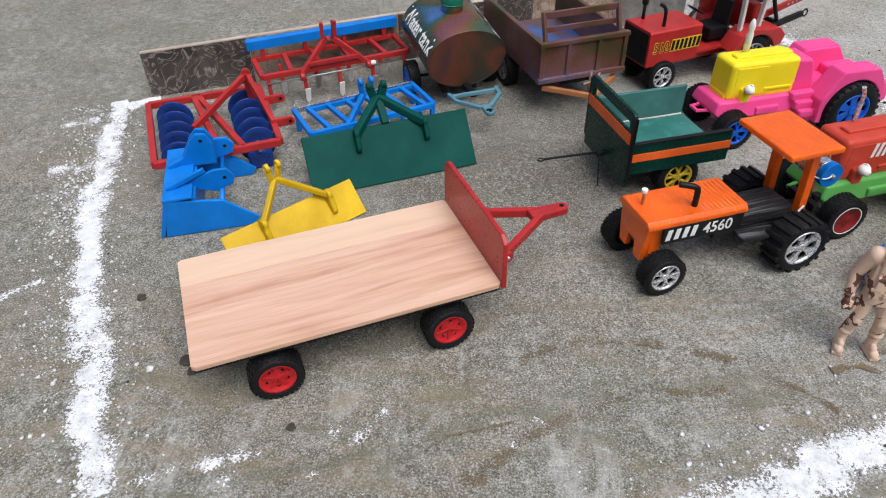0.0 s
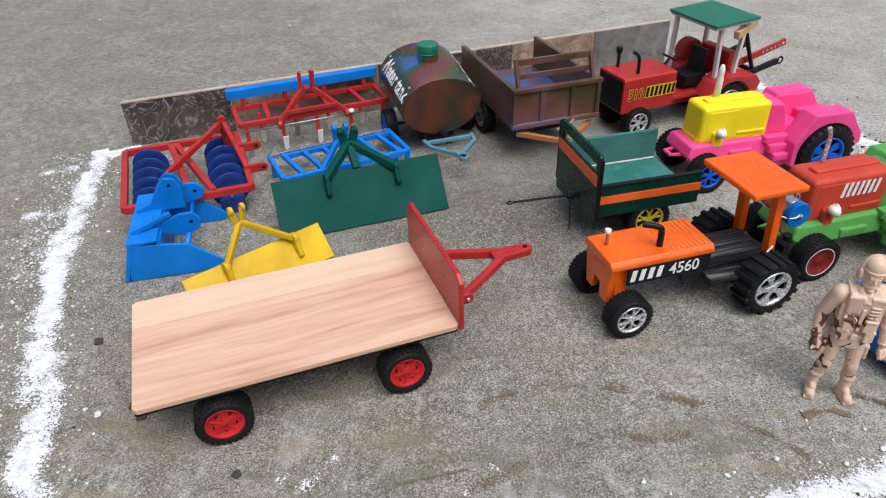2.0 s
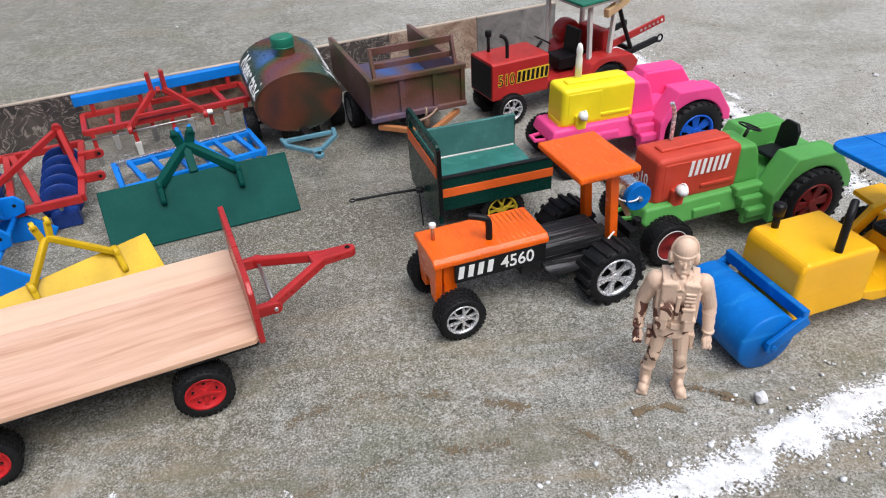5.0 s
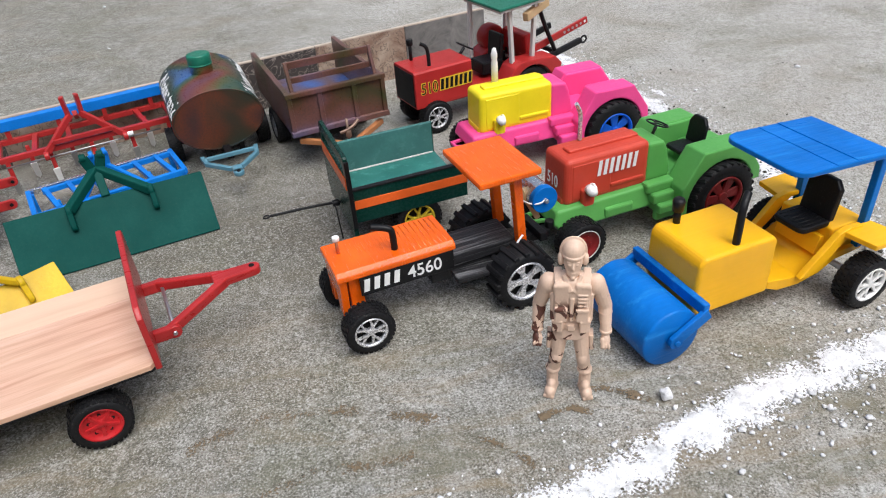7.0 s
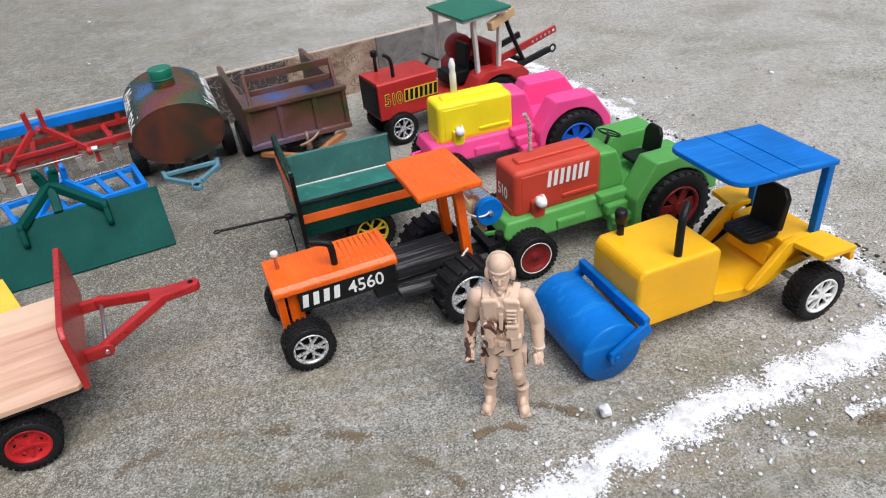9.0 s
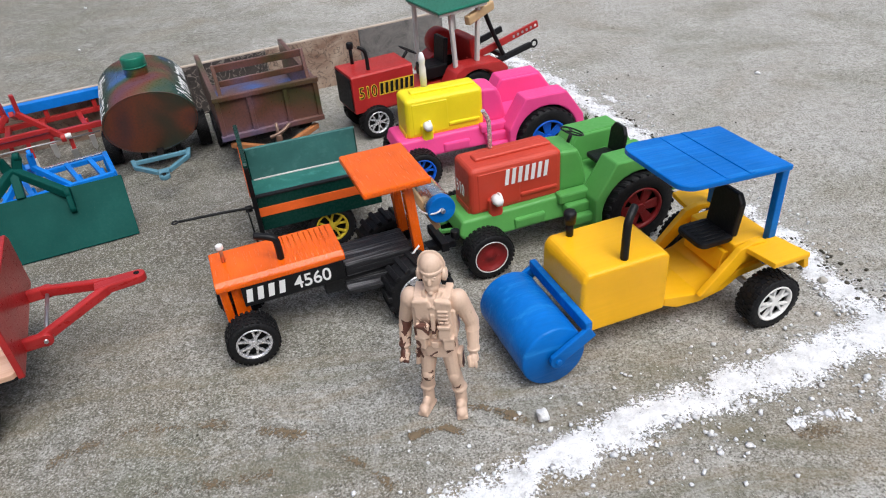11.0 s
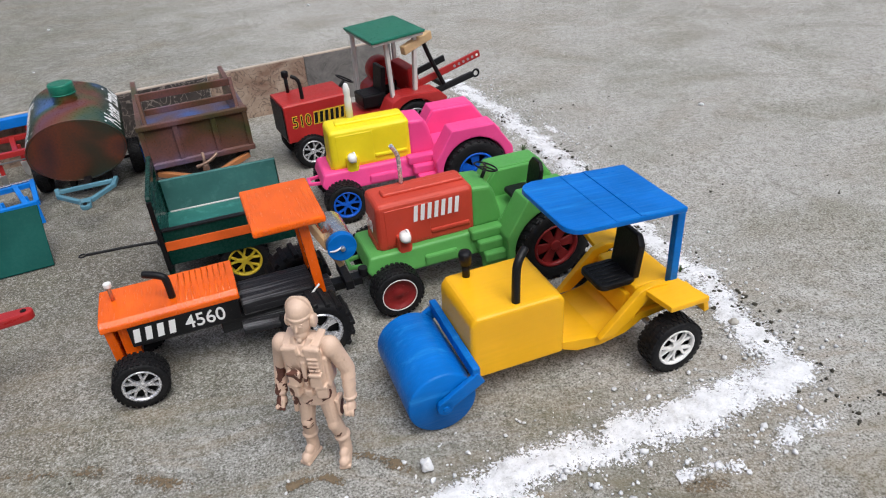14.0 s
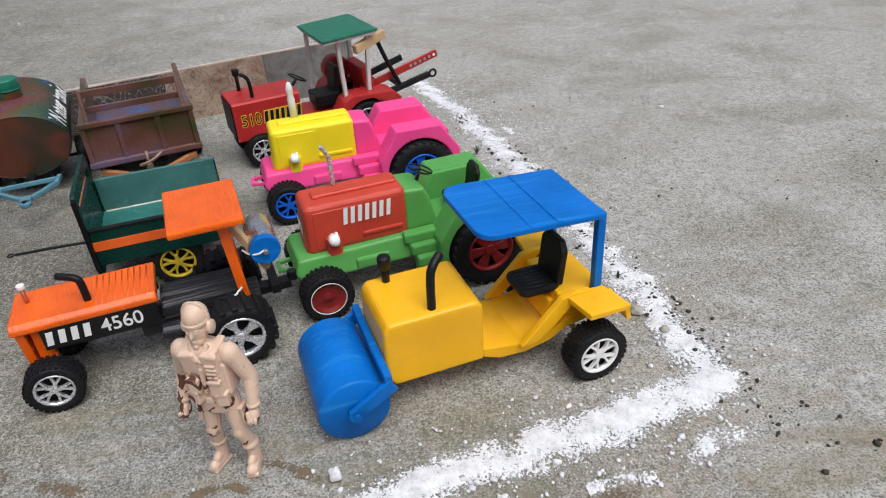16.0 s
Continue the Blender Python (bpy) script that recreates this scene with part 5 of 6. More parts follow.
# ---- water tank trailer ----
def water_tank():
    e = thing("water_tank_trailer", 0.011, 1.270, -71.5, "spray-painted toy water tank trailer with green cap", "toy tanker")
    R, K, zc = 0.077, 0.72, 0.103
    nod = Matrix.Translation((0, 0, zc)) @ pose(0, 0, 0, 0, 7, 0) @ Matrix.Translation((0, 0, -zc))
    squash = nod @ Matrix.Translation((0, 0, zc)) @ Matrix.Diagonal((1, 1, K, 1)) @ Matrix.Translation((0, 0, -zc))
    top = zc + R * K
    bm = lathe([(0.0, -0.082), (R - 0.004, -0.082), (R, -0.080), (R, 0.080), (R - 0.003, 0.082), (R - 0.004, 0.0795), (R - 0.006, 0.0790)], 72, "x", (0, 0, zc), closed=False)
    bm.transform(squash)
    body = part("tank", bm, M_TANK, e)
    bm = lathe([(R - 0.0015, 0.080), (R + 0.0002, 0.080), (R + 0.0002, 0.0816), (R - 0.0015, 0.0816)], 72, "x", (0, 0, zc))
    bm.transform(squash)
    part("tank_rim", bm, M_TANKEND, body)
    bm = lathe([(R - 0.0045, 0.0765), (R - 0.0016, 0.0812), (R - 0.0030, 0.0818), (R - 0.006, 0.0820), (0.01, 0.0820), (0.0, 0.0820)], 72, "x", (0, 0, zc), closed=False)
    bm.transform(squash)
    part("end_plate", bm, M_TANKEND, body, "flat rust-brown end plate")
    part("neck", cyl(0.020, 0.018, (0.0, 0, top + 0.003), seg=28), M_TANK, e)
    cap = part("cap", cyl(0.0205, 0.020, (0.0, 0, top + 0.0195), seg=32, bevel=0.003), M_ROOFGREEN, e, "green screw cap")
    part("cap_ring", lathe([(0.0205, 0.0), (0.0215, 0.0015), (0.0205, 0.003)], 32, "z", (0, 0, top + 0.010)), M_ROOFGREEN, cap)
    for s in (-1, 1):
        cu = bpy.data.curves.new("writing", "FONT")
        cu.body, cu.size, cu.offset = "Water tank", 0.036, 0.0009
        tmp = bpy.data.objects.new("writing", cu)
        me = bpy.data.meshes.new_from_object(tmp)
        bpy.data.objects.remove(tmp)
        wide = max(v.co.x for v in me.vertices)
        for v in me.vertices:
            a = radians(16) + 1.5 * v.co.y / R
            v.co = Vector((s * (0.072 - v.co.x * 0.150 / wide), s * (R + 0.0008) * math.cos(a), zc + (R * K + 0.0008) * math.sin(a)))
            v.co = nod @ v.co
        me.materials.append(M_WHITEPAINT)
        part("writing", me, None, body, "white hand-painted lettering")
    for s in (-1, 1):
        wheel(e, -0.012, s * 0.080, 0.031, 0.022, M_BLUE_PLASTIC)
        part("cradle", box(0.11, 0.010, 0.030, (-0.01, s * 0.030, 0.036), (0, 7, 0), bevel=0.001), M_BLACK, e)
        part("hitch_arm", join(bar((0.112, s * 0.046, 0.045), (0.142, s * 0.042, 0.045), 0.007, 0.007), bar((0.140, s * 0.043, 0.045), (0.182, s * 0.008, 0.045), 0.007, 0.007)), M_TEAL, e, "pale blue arm")
    part("axle", rod((-0.012, -0.08, 0.0316), (-0.012, 0.08, 0.0316), 0.003), M_BLACK, e)
    part("hitch_bar", bar((0.122, -0.044, 0.045), (0.122, 0.044, 0.045), 0.006, 0.007), M_TEAL, e)
    part("tow_beam", bar((0.0, 0, 0.034), (0.122, 0, 0.042), 0.012, 0.010), M_BLACK, e)
    part("hitch_eye", join(cyl(0.0085, 0.007, (0.201, 0, 0.045), seg=18), box(0.026, 0.016, 0.007, (0.189, 0, 0.045))), M_TEAL, e)
    part("hitch_hole", cyl(0.003, 0.0104, (0.203, 0, 0.045), seg=12, bevel=0), M_DARK, e)


water_tank()


# ---- brown trailer ----
def brown_trailer():
    e = thing("brown_trailer", 0.201, 1.298, -71.2, "brown and purple spray-painted toy tipping trailer with front rack", "toy trailer")
    L, W = 0.271, 0.172
    for s in (-1, 1):
        wheel(e, -0.02, s * 0.078, 0.033, 0.024, M_SILVER)
        part("side_wall", box(L, 0.009, 0.074, (0, s * (W / 2 - 0.0045), 0.104), bevel=0.0015), M_BROWN, e)
    part("axle", rod((-0.02, -0.075, 0.034), (-0.02, 0.075, 0.034), 0.004), M_BLACK, e)
    part("chassis", box(0.24, 0.06, 0.018, (0, 0, 0.058), bevel=0.002), M_BLACK, e)
    part("floor", box(L - 0.002, W - 0.012, 0.007, (0, 0, 0.0735), bevel=0.0005), M_TRAILERFLOOR, e, "blue-tinted floor")
    front = part("front_wall", box(0.006, W, 0.072, (L / 2 - 0.003, 0, 0.106), bevel=0.001), M_BROWN, e)
    part("front_lip", box(0.010, W + 0.004, 0.010, (L / 2 + 0.001, 0, 0.072), bevel=0.002), M_BROWN, front)
    part("front_rail", box(0.010, W + 0.004, 0.008, (L / 2 + 0.001, 0, 0.139), bevel=0.001), M_BROWN, front)
    for y in (-0.082, -0.030, 0.030, 0.082):
        part("front_rib", box(0.005, 0.008, 0.058, (L / 2 + 0.002, y, 0.106), bevel=0.001), M_BROWN, front)
    part("rack_rail", bar((0.110, -0.072, 0.180), (0.110, 0.076, 0.180), 0.005, 0.012), M_BROWN, e)
    part("rack_rail", bar((0.112, -0.068, 0.155), (0.112, 0.072, 0.155), 0.004, 0.010), M_BROWN, e)
    for y in (-0.072, 0.074):
        part("rack_post", bar((0.126, y, 0.136), (0.108, y, 0.186), 0.010, 0.006, up=(0, 1, 0)), M_BROWN, e)
    for s in (-1, 1):
        part("drawbar_arm", bar((0.130, s * 0.074, 0.056), (0.183, s * 0.004, 0.052), 0.009, 0.009), M_HITCHWOOD, e, "varnished wooden arm")
    part("jack_bolt", join(rod((0.170, 0, 0.045), (0.170, 0, 0.092), 0.0026), cyl(0.0055, 0.012, (0.170, 0, 0.066), seg=12)), M_BRONZE, e, "dull bronze bolt")
    part("crank", pipe([(0.170, -0.014, 0.070), (0.172, 0.0, 0.073), (0.168, 0.014, 0.078), (0.163, 0.022, 0.083)], 0.0028), M_BRONZE, e)


brown_trailer()


# ---- implements ----
def disc_harrow():
    e = thing("disc_harrow", -0.403, 1.044, 21, "red toy disc harrow with navy-blue discs", "toy implement")
    hx, hy, z = 0.098, 0.108, 0.050
    for a, b in (((-hx, -hy), (hx, -hy)), ((-hx, hy), (hx, hy)), ((-hx, -hy), (-hx, hy)), ((hx, -hy), (hx, hy)), ((0.004, -hy), (-0.020, hy)), ((-0.012, hy), (0.040, -hy))):
        part("frame_bar", bar((*a, z), (*b, z), 0.010, 0.012), M_RED_TOY, e)
    for gx in (-0.058, 0.064):
        part("gang_block", box(0.040, 0.030, 0.024, (gx, -0.080, 0.012), bevel=0.002), M_DISC, e)
        part("gang_block", box(0.040, 0.030, 0.024, (gx, 0.080, 0.012), bevel=0.002), M_DISC, e)
        part("gang_axle", rod((gx, -hy + 0.005, 0.037), (gx, hy - 0.005, 0.037), 0.003), M_SILVER, e)
        for k in range(5):
            d = lathe([(0.0, 0.006), (0.016, 0.0045), (0.0305, -0.002), (0.031, -0.0005), (0.016, 0.0062), (0.0, 0.008)], 32, "y", closed=False)
            ob = part("disc", d, M_DISC, e)
            ob.matrix_basis = pose(gx, -0.078 + 0.037 * k, 0.037, 0, 0, 8 if gx > 0 else -8)
    part("mast", bar((0.080, 0.066, 0.050), (0.076, 0.060, 0.104), 0.010, 0.014), M_RED_TOY, e)
    part("mast_top", cyl(0.0075, 0.010, (0.076, 0.060, 0.103), "y", 14), M_RED_TOY, e)
    part("brace", bar((0.074, 0.060, 0.098), (-0.030, -0.020, 0.056), 0.008, 0.010), M_RED_TOY, e)
    part("brace", bar((0.078, 0.060, 0.098), (0.098, -0.045, 0.056), 0.008, 0.010), M_RED_TOY, e)
    for y in (-0.050, 0.040):
        lug = part("hitch_lug", join(box(0.032, 0.006, 0.016, (0.110, y, 0.054), bevel=0.002), cyl(0.008, 0.006, (0.126, y, 0.054), "y", 14)), M_RED_TOY, e)
        part("lug_hole", cyl(0.003, 0.0066, (0.126, y, 0.054), "y", 10, bevel=0), M_DARK, lug)


disc_harrow()


def red_cultivator():
    e = thing("red_cultivator", -0.228, 1.292, 23.5, "red toy tine cultivator with blue top beam and steel tips", "toy implement")
    hx, hy, z = 0.146, 0.044, 0.062
    for a, b in (((-hx, -hy), (hx, -hy)), ((-hx, hy), (hx, hy)), ((-hx, -hy), (-hx, hy)), ((hx, -hy), (hx, hy)), ((-0.09, -hy), (-0.085, hy)), ((0.03, -hy), (0.03, hy)), ((0.100, -hy), (0.092, hy)), ((-0.03, -hy), (-0.03, hy))):
        part("frame_bar", bar((*a, z), (*b, z), 0.009, 0.010), M_RED_TOY, e)
    part("top_beam", box(0.308, 0.018, 0.018, (0.0, hy + 0.002, 0.092), bevel=0.001), M_BRIGHTBLUE, e, "bright blue wooden beam")
    for x in (-0.125, -0.04, 0.04, 0.125):
        part("beam_post", box(0.008, 0.010, 0.022, (x, hy, 0.074), bevel=0.0006), M_RED_TOY, e)
    for k in range(9):
        x = -0.136 + 0.034 * k
        y = -hy if k % 2 == 0 else hy * 0.2
        t = part("tine", bar((x, y, 0.060), (x, y - 0.006, 0.022), 0.007, 0.008), M_RED_TOY, e)
        part("tine_tip", prism([(-0.0055, 0.032), (0.0055, 0.032), (0.0045, 0.004), (0, -0.002), (-0.0045, 0.004)], -0.001, 0.001, bevel=0.0004), M_WHITE if k % 3 else M_SILVER, t, "bare metal tip").matrix_basis = pose(x, y - 0.012, 0.002, 14, 0, 0)
    for s in (-1, 1):
        part("hitch_prong", bar((s * 0.011 - 0.008, -0.026, 0.096), (s * 0.012 - 0.008, -0.030, 0.142), 0.007, 0.010), M_RED_TOY, e)
        part("hitch_brace", bar((s * 0.008 - 0.008, -0.028, 0.108), (s * 0.064 - 0.008, -hy - 0.010, 0.060), 0.008, 0.010), M_RED_TOY, e)
        part("hitch_lug", cyl(0.008, 0.008, (s * 0.066 - 0.008, -hy - 0.014, 0.056), "x", 14), M_RED_TOY, e)
    part("hitch_back", bar((-0.008, -0.026, 0.108), (-0.008, hy, 0.078), 0.008, 0.009), M_RED_TOY, e)
    part("hitch_step", bar((-0.058, -hy - 0.006, 0.074), (0.042, -hy - 0.006, 0.074), 0.007, 0.008), M_RED_TOY, e)
    part("hitch_pin", cyl(0.0045, 0.012, (0.066, -hy - 0.014, 0.058), "x", 12), M_WHITE, e)
    part("spring_ring", lathe([(0.0085, -0.001), (0.0095, 0), (0.0085, 0.001), (0.0075, 0)], 18, "y", (-0.095, -hy - 0.030, 0.010)), M_SILVER, e)
    part("rake_rod", rod((-0.14, -hy - 0.006, 0.050), (0.12, -hy - 0.006, 0.050), 0.0016, 8), M_SILVER, e)


red_cultivator()


def blue_cultivator():
    e = thing("blue_cultivator", -0.150, 1.120, 27, "light-blue toy cultivator frame with steel back bar", "toy implement")
    hx, hy, z = 0.116, 0.050, 0.036
    for a, b in (((-hx, -hy), (hx, -hy)), ((-hx, -hy), (-hx, hy)), ((hx, -hy), (hx, hy))):
        part("frame_bar", bar((*a, z), (*b, z), 0.008, 0.010), M_BRIGHTBLUE, e)
    part("back_bar", box(0.236, 0.006, 0.010, (0, hy, z), bevel=0.001), M_TIN, e, "plain steel bar")
    part("frame_bar", bar((-hx + 0.02, hy - 0.012, z), (hx, hy - 0.012, z), 0.007, 0.009), M_BRIGHTBLUE, e)
    for k in range(6):
        x = -0.080 + 0.036 * k
        part("cross_bar", bar((x, -hy, z + 0.001), (x - 0.012, hy - 0.006, z + 0.001), 0.008, 0.008), M_BRIGHTBLUE, e)
        part("tine", bar((x, -0.010, z), (x + 0.004, -0.018, 0.0), 0.007, 0.005), M_BRIGHTBLUE, e)
    for s in (-1, 1):
        part("foot", box(0.008, 0.008, z, (s * (hx - 0.003), -hy, z / 2), bevel=0.0006), M_BRIGHTBLUE, e)
        part("foot", box(0.008, 0.008, z, (s * (hx - 0.003), hy - 0.01, z / 2), bevel=0.0006), M_BRIGHTBLUE, e)
        part("hitch_prong", bar((s * 0.008, -0.022, 0.070), (s * 0.010, -0.020, 0.096), 0.006, 0.010), M_BRIGHTBLUE, e)
        part("hitch_brace", bar((s * 0.006, -0.022, 0.074), (s * 0.050, -hy, z), 0.008, 0.009), M_BRIGHTBLUE, e)
        part("hitch_lug", cyl(0.0065, 0.006, (s * 0.010, -0.020, 0.096), "x", 12), M_BRIGHTBLUE, e)
    part("hitch_back", bar((0, -0.020, 0.076), (0, hy - 0.012, z), 0.008, 0.009), M_BRIGHTBLUE, e)


blue_cultivator()


def blade(name, x, y, heading, label, mat, L, rise, back, foot_x, apex, arm, split=0.012, k=0.82, strut=True):
    """A grader blade lying back on its lower edge, with a three-point hitch."""
    e = thing(name, x, y, heading, label, "toy implement")
    t = 0.0035
    n = Vector((0, -rise, back)).normalized()
    bm = box(L, math.hypot(rise, back), t, bevel=0.0012)
    ang = math.degrees(math.atan2(rise, back))
    bm.transform(pose(0, back / 2, rise / 2 + 0.001, ang, 0, 0))
    part("blade_plate", bm, mat, e)
    ax, ay, az = apex
    for s, fx in zip((-1, 1), foot_x):
        foot = Vector((fx, back * k, rise * k)) + Vector((0, -rise, back)).normalized() * 0.010
        out = part("hitch_arm", bar(foot, (ax, ay, az - 0.020), arm, arm * 1.1, bevel=0.002), mat, e)
        part("hitch_foot", join(cyl(0.0095, 0.008, foot, "x", 18, bevel=0.002), bar(foot, foot + Vector((0, -0.010, -0.020)), 0.008, 0.016, bevel=0.002), cyl(0.0080, 0.008, foot + Vector((0, -0.010, -0.020)), "x", 18, bevel=0.002)), mat, out)
        part("hitch_prong", join(bar((ax + s * 0.004, ay, az - 0.026), (ax + s * split, ay + 0.002, az), arm * 0.7, arm * 1.1, bevel=0.0015), cyl(0.0062, arm * 0.7, (ax + s * split, ay + 0.002, az), "x", 14)), mat, e)
    if strut:
        part("hitch_strut", bar((ax, ay, az - 0.022), (ax + 0.002, back * 0.97, rise * 1.0), arm, arm, bevel=0.0015), mat, e)


blade("green_grader_blade", -0.081, 0.934, 20, "dark-green toy grader blade with three-point hitch", M_BLADEGREEN, 0.276, 0.076, 0.056, (-0.052, 0.062), (-0.002, 0.088, 0.128), 0.012, 0.012, 0.9)
blade("yellow_grader_blade", -0.205, 0.775, 42, "yellow toy grader blade with three-point hitch", M_BLADEYELLOW, 0.216, 0.042, 0.038, (-0.048, 0.060), (-0.006, 0.050, 0.108), 0.008, 0.009, 0.85, False)


def box_scraper():
    e = thing("box_scraper", -0.374, 0.874, 14, "blue toy box scraper bucket with hitch ears", "toy implement")
    hy = 0.070
    for s in (-1, 1):
        part("side_plate", prism([(-0.058, 0.0), (0.070, 0.0), (0.078, 0.012), (0.032, 0.050), (-0.046, 0.060)], s * hy - 0.0025, s * hy + 0.0025, bevel=0.001), M_BRIGHTBLUE, e)
    part("back_plate", prism([(-0.066, 0.0), (-0.060, 0.0), (-0.040, 0.060), (-0.048, 0.061)], -hy - 0.003, hy + 0.003, bevel=0.001), M_BRIGHTBLUE, e)
    part("top_plate", prism([(-0.050, 0.058), (-0.008, 0.060), (-0.008, 0.064), (-0.050, 0.063)], -hy - 0.003, hy + 0.003, bevel=0.001), M_BRIGHTBLUE, e)
    part("inner_plate", prism([(-0.012, 0.0), (-0.006, 0.0), (-0.004, 0.060), (-0.010, 0.060)], -hy, hy, bevel=0.0005), M_BLUE, e)
    for y in (-0.034, 0.028):
        part("brace", bar((-0.044, y - 0.012, 0.064), (0.012, y, 0.082), 0.006, 0.007), M_BRIGHTBLUE, e)
    part("cross_tube", rod((0.030, -hy, 0.044), (0.030, hy, 0.044), 0.004), M_BRIGHTBLUE, e)
    for y, big in ((-0.034, False), (0.020, True), (0.036, True), (0.060, False)):
        if big:
            ear = [(-0.030, 0.060), (0.026, 0.060), (0.026, 0.096), (0.018, 0.111), (0.004, 0.113), (-0.006, 0.102)]
        else:
            ear = [(-0.030, 0.060), (0.020, 0.044), (0.048, 0.052), (0.052, 0.068), (0.042, 0.080), (0.024, 0.080)]
        p = part("hitch_ear", prism(ear, y - 0.0028, y + 0.0028, bevel=0.0015), M_BRIGHTBLUE, e)
        hx, hz = (0.010, 0.101) if big else (0.038, 0.066)
        part("ear_hole", cyl(0.0028, 0.0062, (hx, y, hz), "y", 10, bevel=0), M_DARK, p)


box_scraper()


# ---- soldier doll ----
def blob(a, b, ra, rb, seg=14):
    """A limb: a tapered capsule from a to b."""
    a, b = Vector(a), Vector(b)
    bm = bmesh.new()
    m = (b - a).to_track_quat("Z", "Y").to_matrix().to_4x4()
    bmesh.ops.create_cone(bm, cap_ends=True, segments=seg, radius1=ra, radius2=rb, depth=(b - a).length)
    bm.transform(Matrix.Translation((a + b) / 2) @ m)
    for p, r in ((a, ra), (b, rb)):
        s = bmesh.new()
        bmesh.ops.create_uvsphere(s, u_segments=seg, v_segments=10, radius=r)
        s.transform(Matrix.Translation(p))
        bm = join(bm, s)
    return bm


def ball(c, rx, ry, rz):
    bm = bmesh.new()
    bmesh.ops.create_uvsphere(bm, u_segments=20, v_segments=14, radius=1)
    bm.transform(Matrix.Translation(c) @ Matrix.Diagonal((rx, ry, rz, 1)))
    return bm


def doll():
    """Faces local -y. One plain mesh."""
    b = []
    for s in (-1, 1):
        out = 0.002 if s > 0 else 0.0
        # legs, bloused trousers, boots
        b += [blob((s * 0.0115, 0.001, 0.088), (s * 0.0165, -0.003, 0.050), 0.0118, 0.0084), blob((s * 0.0165, -0.003, 0.050), (s * 0.0205, 0.003, 0.026), 0.0088, 0.0078),
              ball((s * 0.0202, 0.002, 0.0290), 0.0098, 0.0100, 0.0058), ball((s * 0.0162, -0.0085, 0.0500), 0.0066, 0.0040, 0.0072),
              blob((s * 0.0208, 0.003, 0.026), (s * 0.0210, 0.003, 0.009), 0.0074, 0.0078), box(0.0140, 0.0290, 0.0042, (s * 0.0222, -0.0045, 0.0021), (0, 0, s * 14), bevel=0.0012),
              box(0.0130, 0.0260, 0.0085, (s * 0.0222, -0.0040, 0.0065), (0, 0, s * 14), bevel=0.0036), ball((s * 0.0236, -0.0125, 0.0062), 0.0066, 0.0075, 0.0058), ball((s * 0.0218, -0.0060, 0.0115), 0.0056, 0.0070, 0.0058),
              box(0.0050, 0.0140, 0.0175, (s * 0.0262, 0.0005, 0.0700), (0, s * -7, 0), bevel=0.0014), box(0.0056, 0.0150, 0.0042, (s * 0.0256, 0.0005, 0.0785), (0, s * -7, 0), bevel=0.001)]
        # arms with folded sleeves, cuffs and fists
        sh, el, wr = Vector((s * 0.0300, 0.001, 0.1385)), Vector((s * (0.0385 + out), 0.006, 0.1120)), Vector((s * (0.0405 + out), -0.004, 0.0870))
        b += [ball((s * 0.0275, 0.0005, 0.1400), 0.0118, 0.0108, 0.0112), blob(sh, el, 0.0098, 0.0086), blob(el, wr, 0.0086, 0.0066)]
        for f, r in ((0.40, 0.0097), (0.80, 0.0092)):
            p = sh.lerp(el, f)
            b.append(ball(p, r, r, 0.0022))
        for f, r in ((0.25, 0.0088), (0.60, 0.0080)):
            p = el.lerp(wr, f)
            b.append(ball(p, r, r, 0.0019))
        b += [lathe([(0.0040, -0.0022), (0.0076, -0.0016), (0.0078, 0.0012), (0.0040, 0.0022)], 16, "z", tuple(wr)), ball(wr + Vector((0, -0.0035, -0.0105)), 0.0062, 0.0076, 0.0082),
              blob(wr + Vector((-s * 0.0045, -0.0085, -0.0070)), wr + Vector((-s * 0.0030, -0.0115, -0.0135)), 0.0026, 0.0022)]
        for k in range(3):
            b.append(ball(wr + Vector((0.0040 - 0.0040 * k, -0.0105, -0.0135)), 0.0021, 0.0028, 0.0040))
        # vest halves, pouches, shoulder straps
        b += [box(0.0175, 0.0070, 0.0440, (s * 0.0120, -0.0120, 0.1270), (6, 0, 0), bevel=0.0018), box(0.0145, 0.0075, 0.0150, (s * 0.0125, -0.0155, 0.1125), bevel=0.0016), box(0.0155, 0.0085, 0.0036, (s * 0.0125, -0.0160, 0.1195), bevel=0.0008),
              box(0.0130, 0.0080, 0.0135, (s * 0.0160, -0.0145, 0.0985), (0, 0, s * 12), bevel=0.0016), box(0.0138, 0.0088, 0.0032, (s * 0.0160, -0.0147, 0.1050), (0, 0, s * 12), bevel=0.0008),
              bar((s * 0.0165, -0.0125, 0.1480), (s * 0.0175, 0.0100, 0.1520), 0.0090, 0.0040, up=(0, 0, 1)), bar((s * 0.0105, -0.0070, 0.1545), (s * 0.0012, -0.0168, 0.1400), 0.0050, 0.0034, up=(0, 1, 0)),
              box(0.0120, 0.0050, 0.0110, (s * 0.0160, -0.0145, 0.1425), (14, 0, 0), bevel=0.0014), box(0.0060, 0.0220, 0.0340, (s * 0.0225, 0.0, 0.1180), bevel=0.0020)]
        # ear cups of the headset, eyes, cheeks
        b += [cyl(0.0066, 0.0052, (s * 0.0142, 0.0020, 0.1680), "x", 20, bevel=0.0014), cyl(0.0044, 0.0070, (s * 0.0142, 0.0020, 0.1680), "x", 16),
              ball((s * 0.0045, -0.0118, 0.1686), 0.0022, 0.0014, 0.0011), box(0.0056, 0.0018, 0.0012, (s * 0.0048, -0.0116, 0.1712), (0, s * 6, 0), bevel=0.0005)]
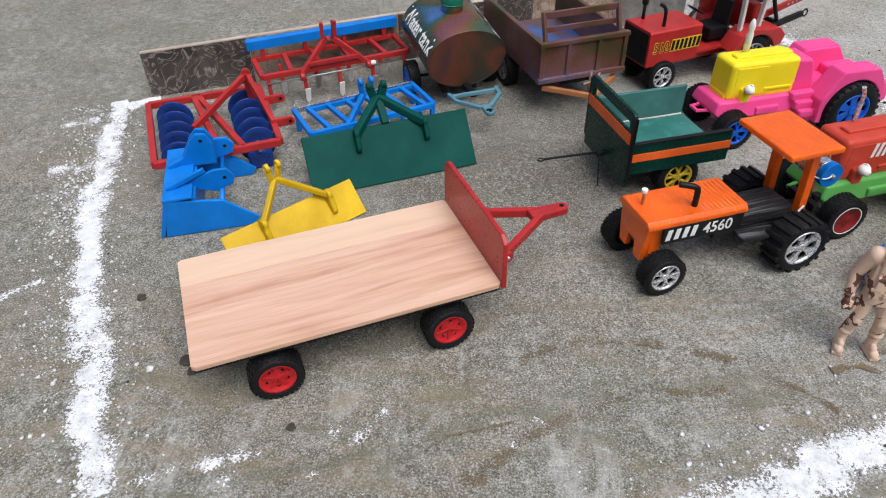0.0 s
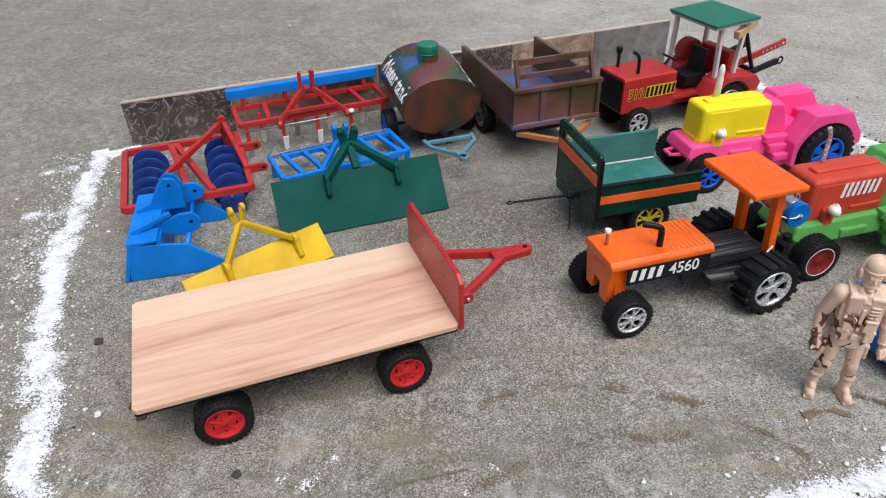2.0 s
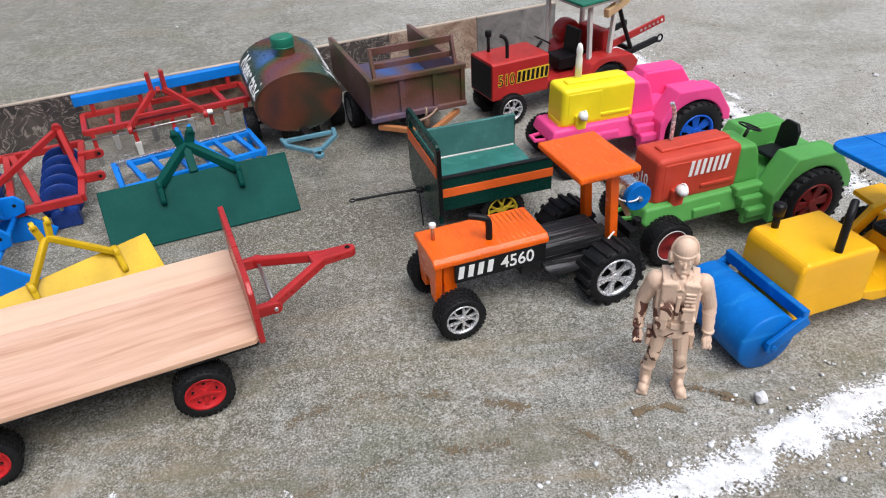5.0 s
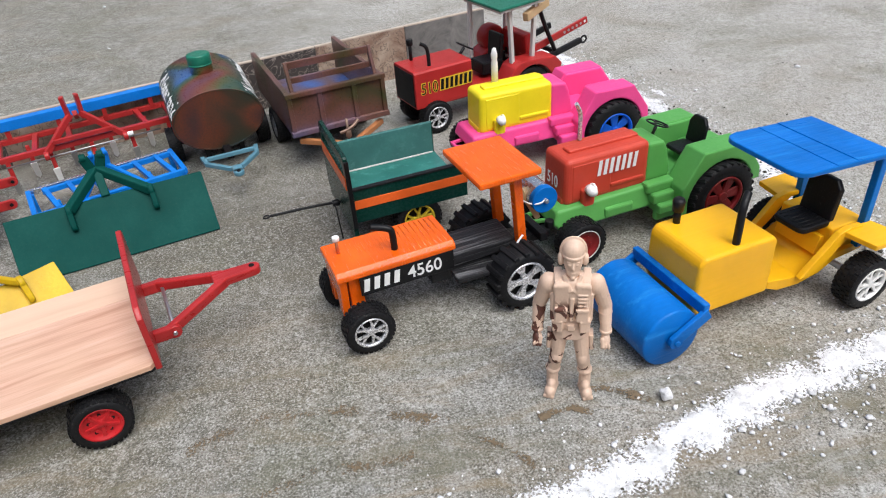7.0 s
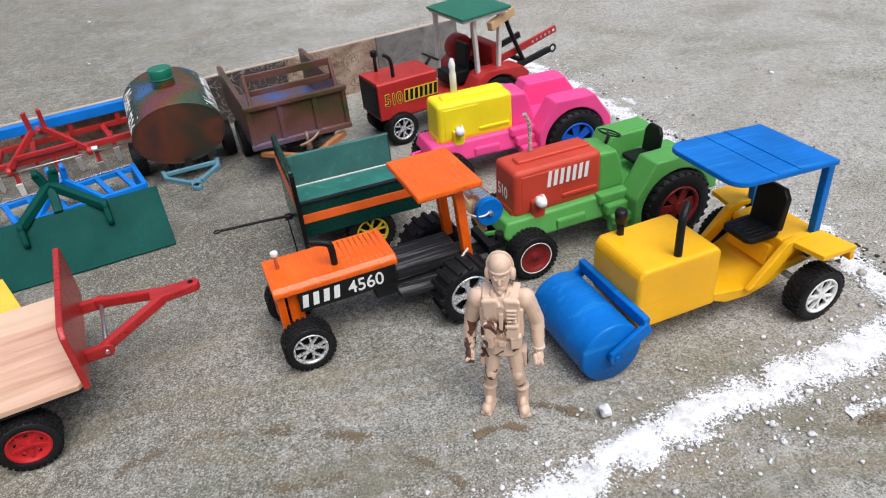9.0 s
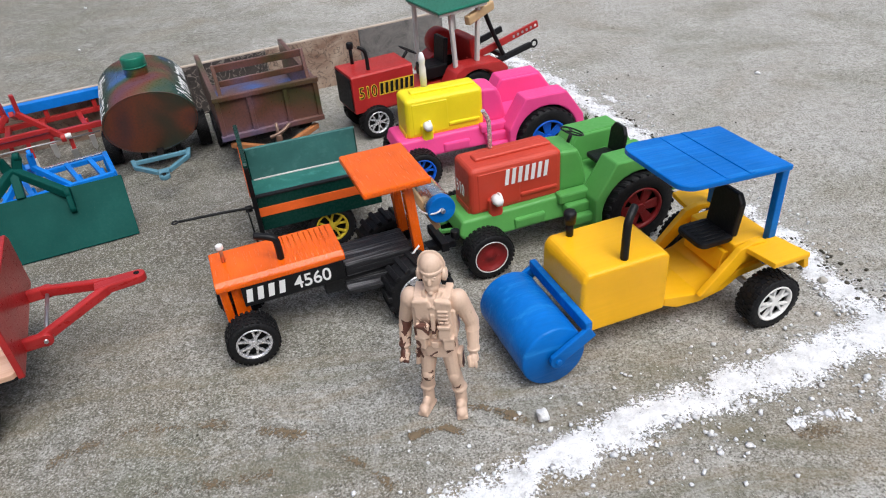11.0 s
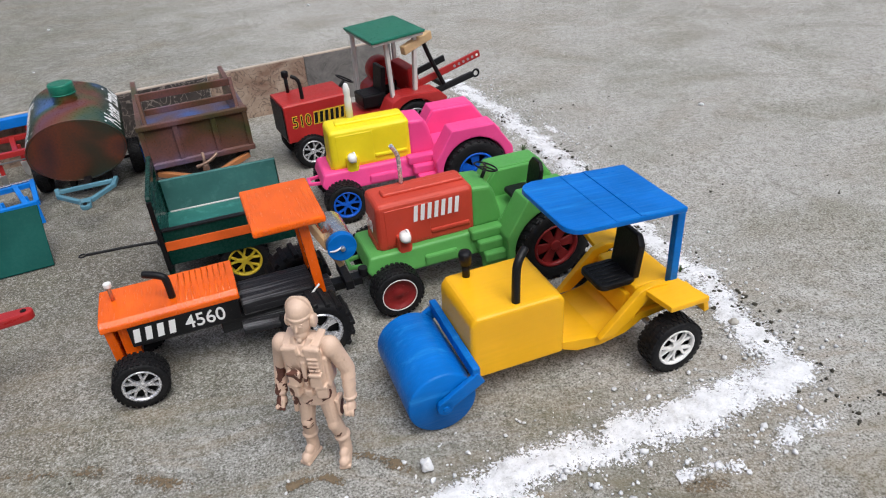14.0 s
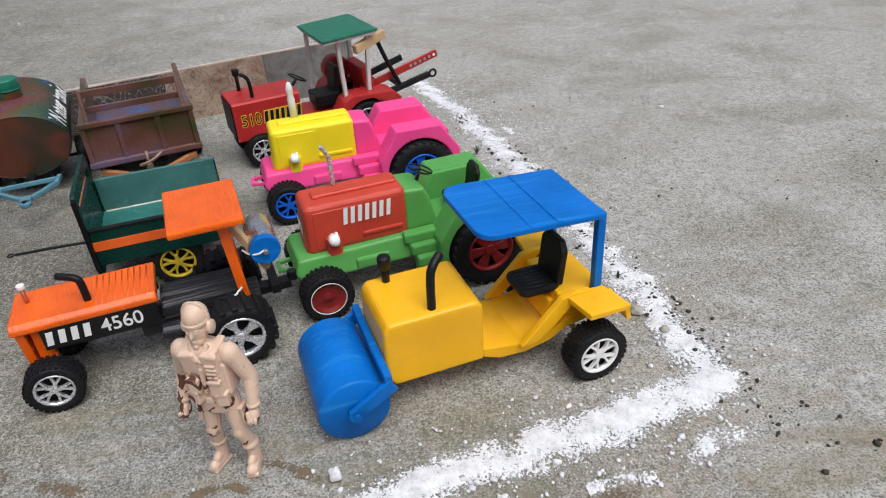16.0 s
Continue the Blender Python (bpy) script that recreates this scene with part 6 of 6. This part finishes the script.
    for k in range(4):
        b.append(box(0.0120, 0.0040, 0.0022, (0.0125, -0.0166, 0.1245 + 0.0042 * k), (6, 0, 0), bevel=0.0008))
    torso = lathe([(0.0, 0.0790), (0.0228, 0.0790), (0.0232, 0.0815), (0.0215, 0.0930), (0.0196, 0.1030), (0.0222, 0.1180), (0.0258, 0.1320), (0.0262, 0.1400), (0.0215, 0.1490), (0.0100, 0.1535), (0.0, 0.1540)], 36, "z", closed=False)
    torso.transform(Matrix.Diagonal((1, 0.62, 1, 1)))
    belt = lathe([(0.0190, -0.0030), (0.0220, -0.0026), (0.0220, 0.0026), (0.0190, 0.0030)], 32, "z", (0, 0, 0.0960))
    belt.transform(Matrix.Diagonal((1, 0.66, 1, 1)))
    brim = lathe([(0.0112, -0.0016), (0.0134, -0.0014), (0.0136, 0.0014), (0.0112, 0.0016)], 28, "z", (0, 0, 0.1745))
    brim.transform(Matrix.Translation((0, 0.001, 0)) @ Matrix.Diagonal((1, 1.09, 1, 1)))
    band = pipe([(-0.0145, 0.002, 0.1700), (-0.0148, 0.002, 0.1810), (-0.0090, 0.002, 0.1895), (0.0, 0.002, 0.1915), (0.0090, 0.002, 0.1895), (0.0148, 0.002, 0.1810), (0.0145, 0.002, 0.1700)], 0.0015, 8)
    b += [torso, belt, brim, band, box(0.0090, 0.0040, 0.0075, (0, -0.0150, 0.0960), bevel=0.001), box(0.0050, 0.0050, 0.0280, (0, -0.0150, 0.1190), bevel=0.001), blob((0, 0.001, 0.0880), (0, 0.001, 0.0920), 0.0150, 0.0150),
          blob((0, 0.001, 0.146), (0, -0.001, 0.158), 0.0082, 0.0076), ball((0, -0.0005, 0.1685), 0.0112, 0.0126, 0.0160), ball((0, -0.0045, 0.1580), 0.0082, 0.0080, 0.0068), ball((0, -0.0112, 0.1538), 0.0034, 0.0026, 0.0026),
          blob((0, -0.0122, 0.1700), (0, -0.0142, 0.1652), 0.0011, 0.0019), box(0.0050, 0.0014, 0.0009, (0, -0.0120, 0.1590), bevel=0.0004),
          ball((0, 0.0015, 0.1785), 0.0132, 0.0142, 0.0118)]
    ob = part("soldier_doll", join(*b), M_CAMO)
    rm = ob.modifiers.new("merge", "REMESH")
    rm.mode, rm.voxel_size, rm.use_smooth_shade = "VOXEL", 0.0006, True
    sm = ob.modifiers.new("soften", "SMOOTH")
    sm.factor, sm.iterations = 0.4, 1
    ob.matrix_basis = pose(0.480, 0.559, 0.0, 0, 0, -15) @ Matrix.Diagonal((0.80, 0.86, 1.0, 1))
    tagged(ob, "tan plastic soldier doll with brown camouflage blotches, standing", "doll")

doll()
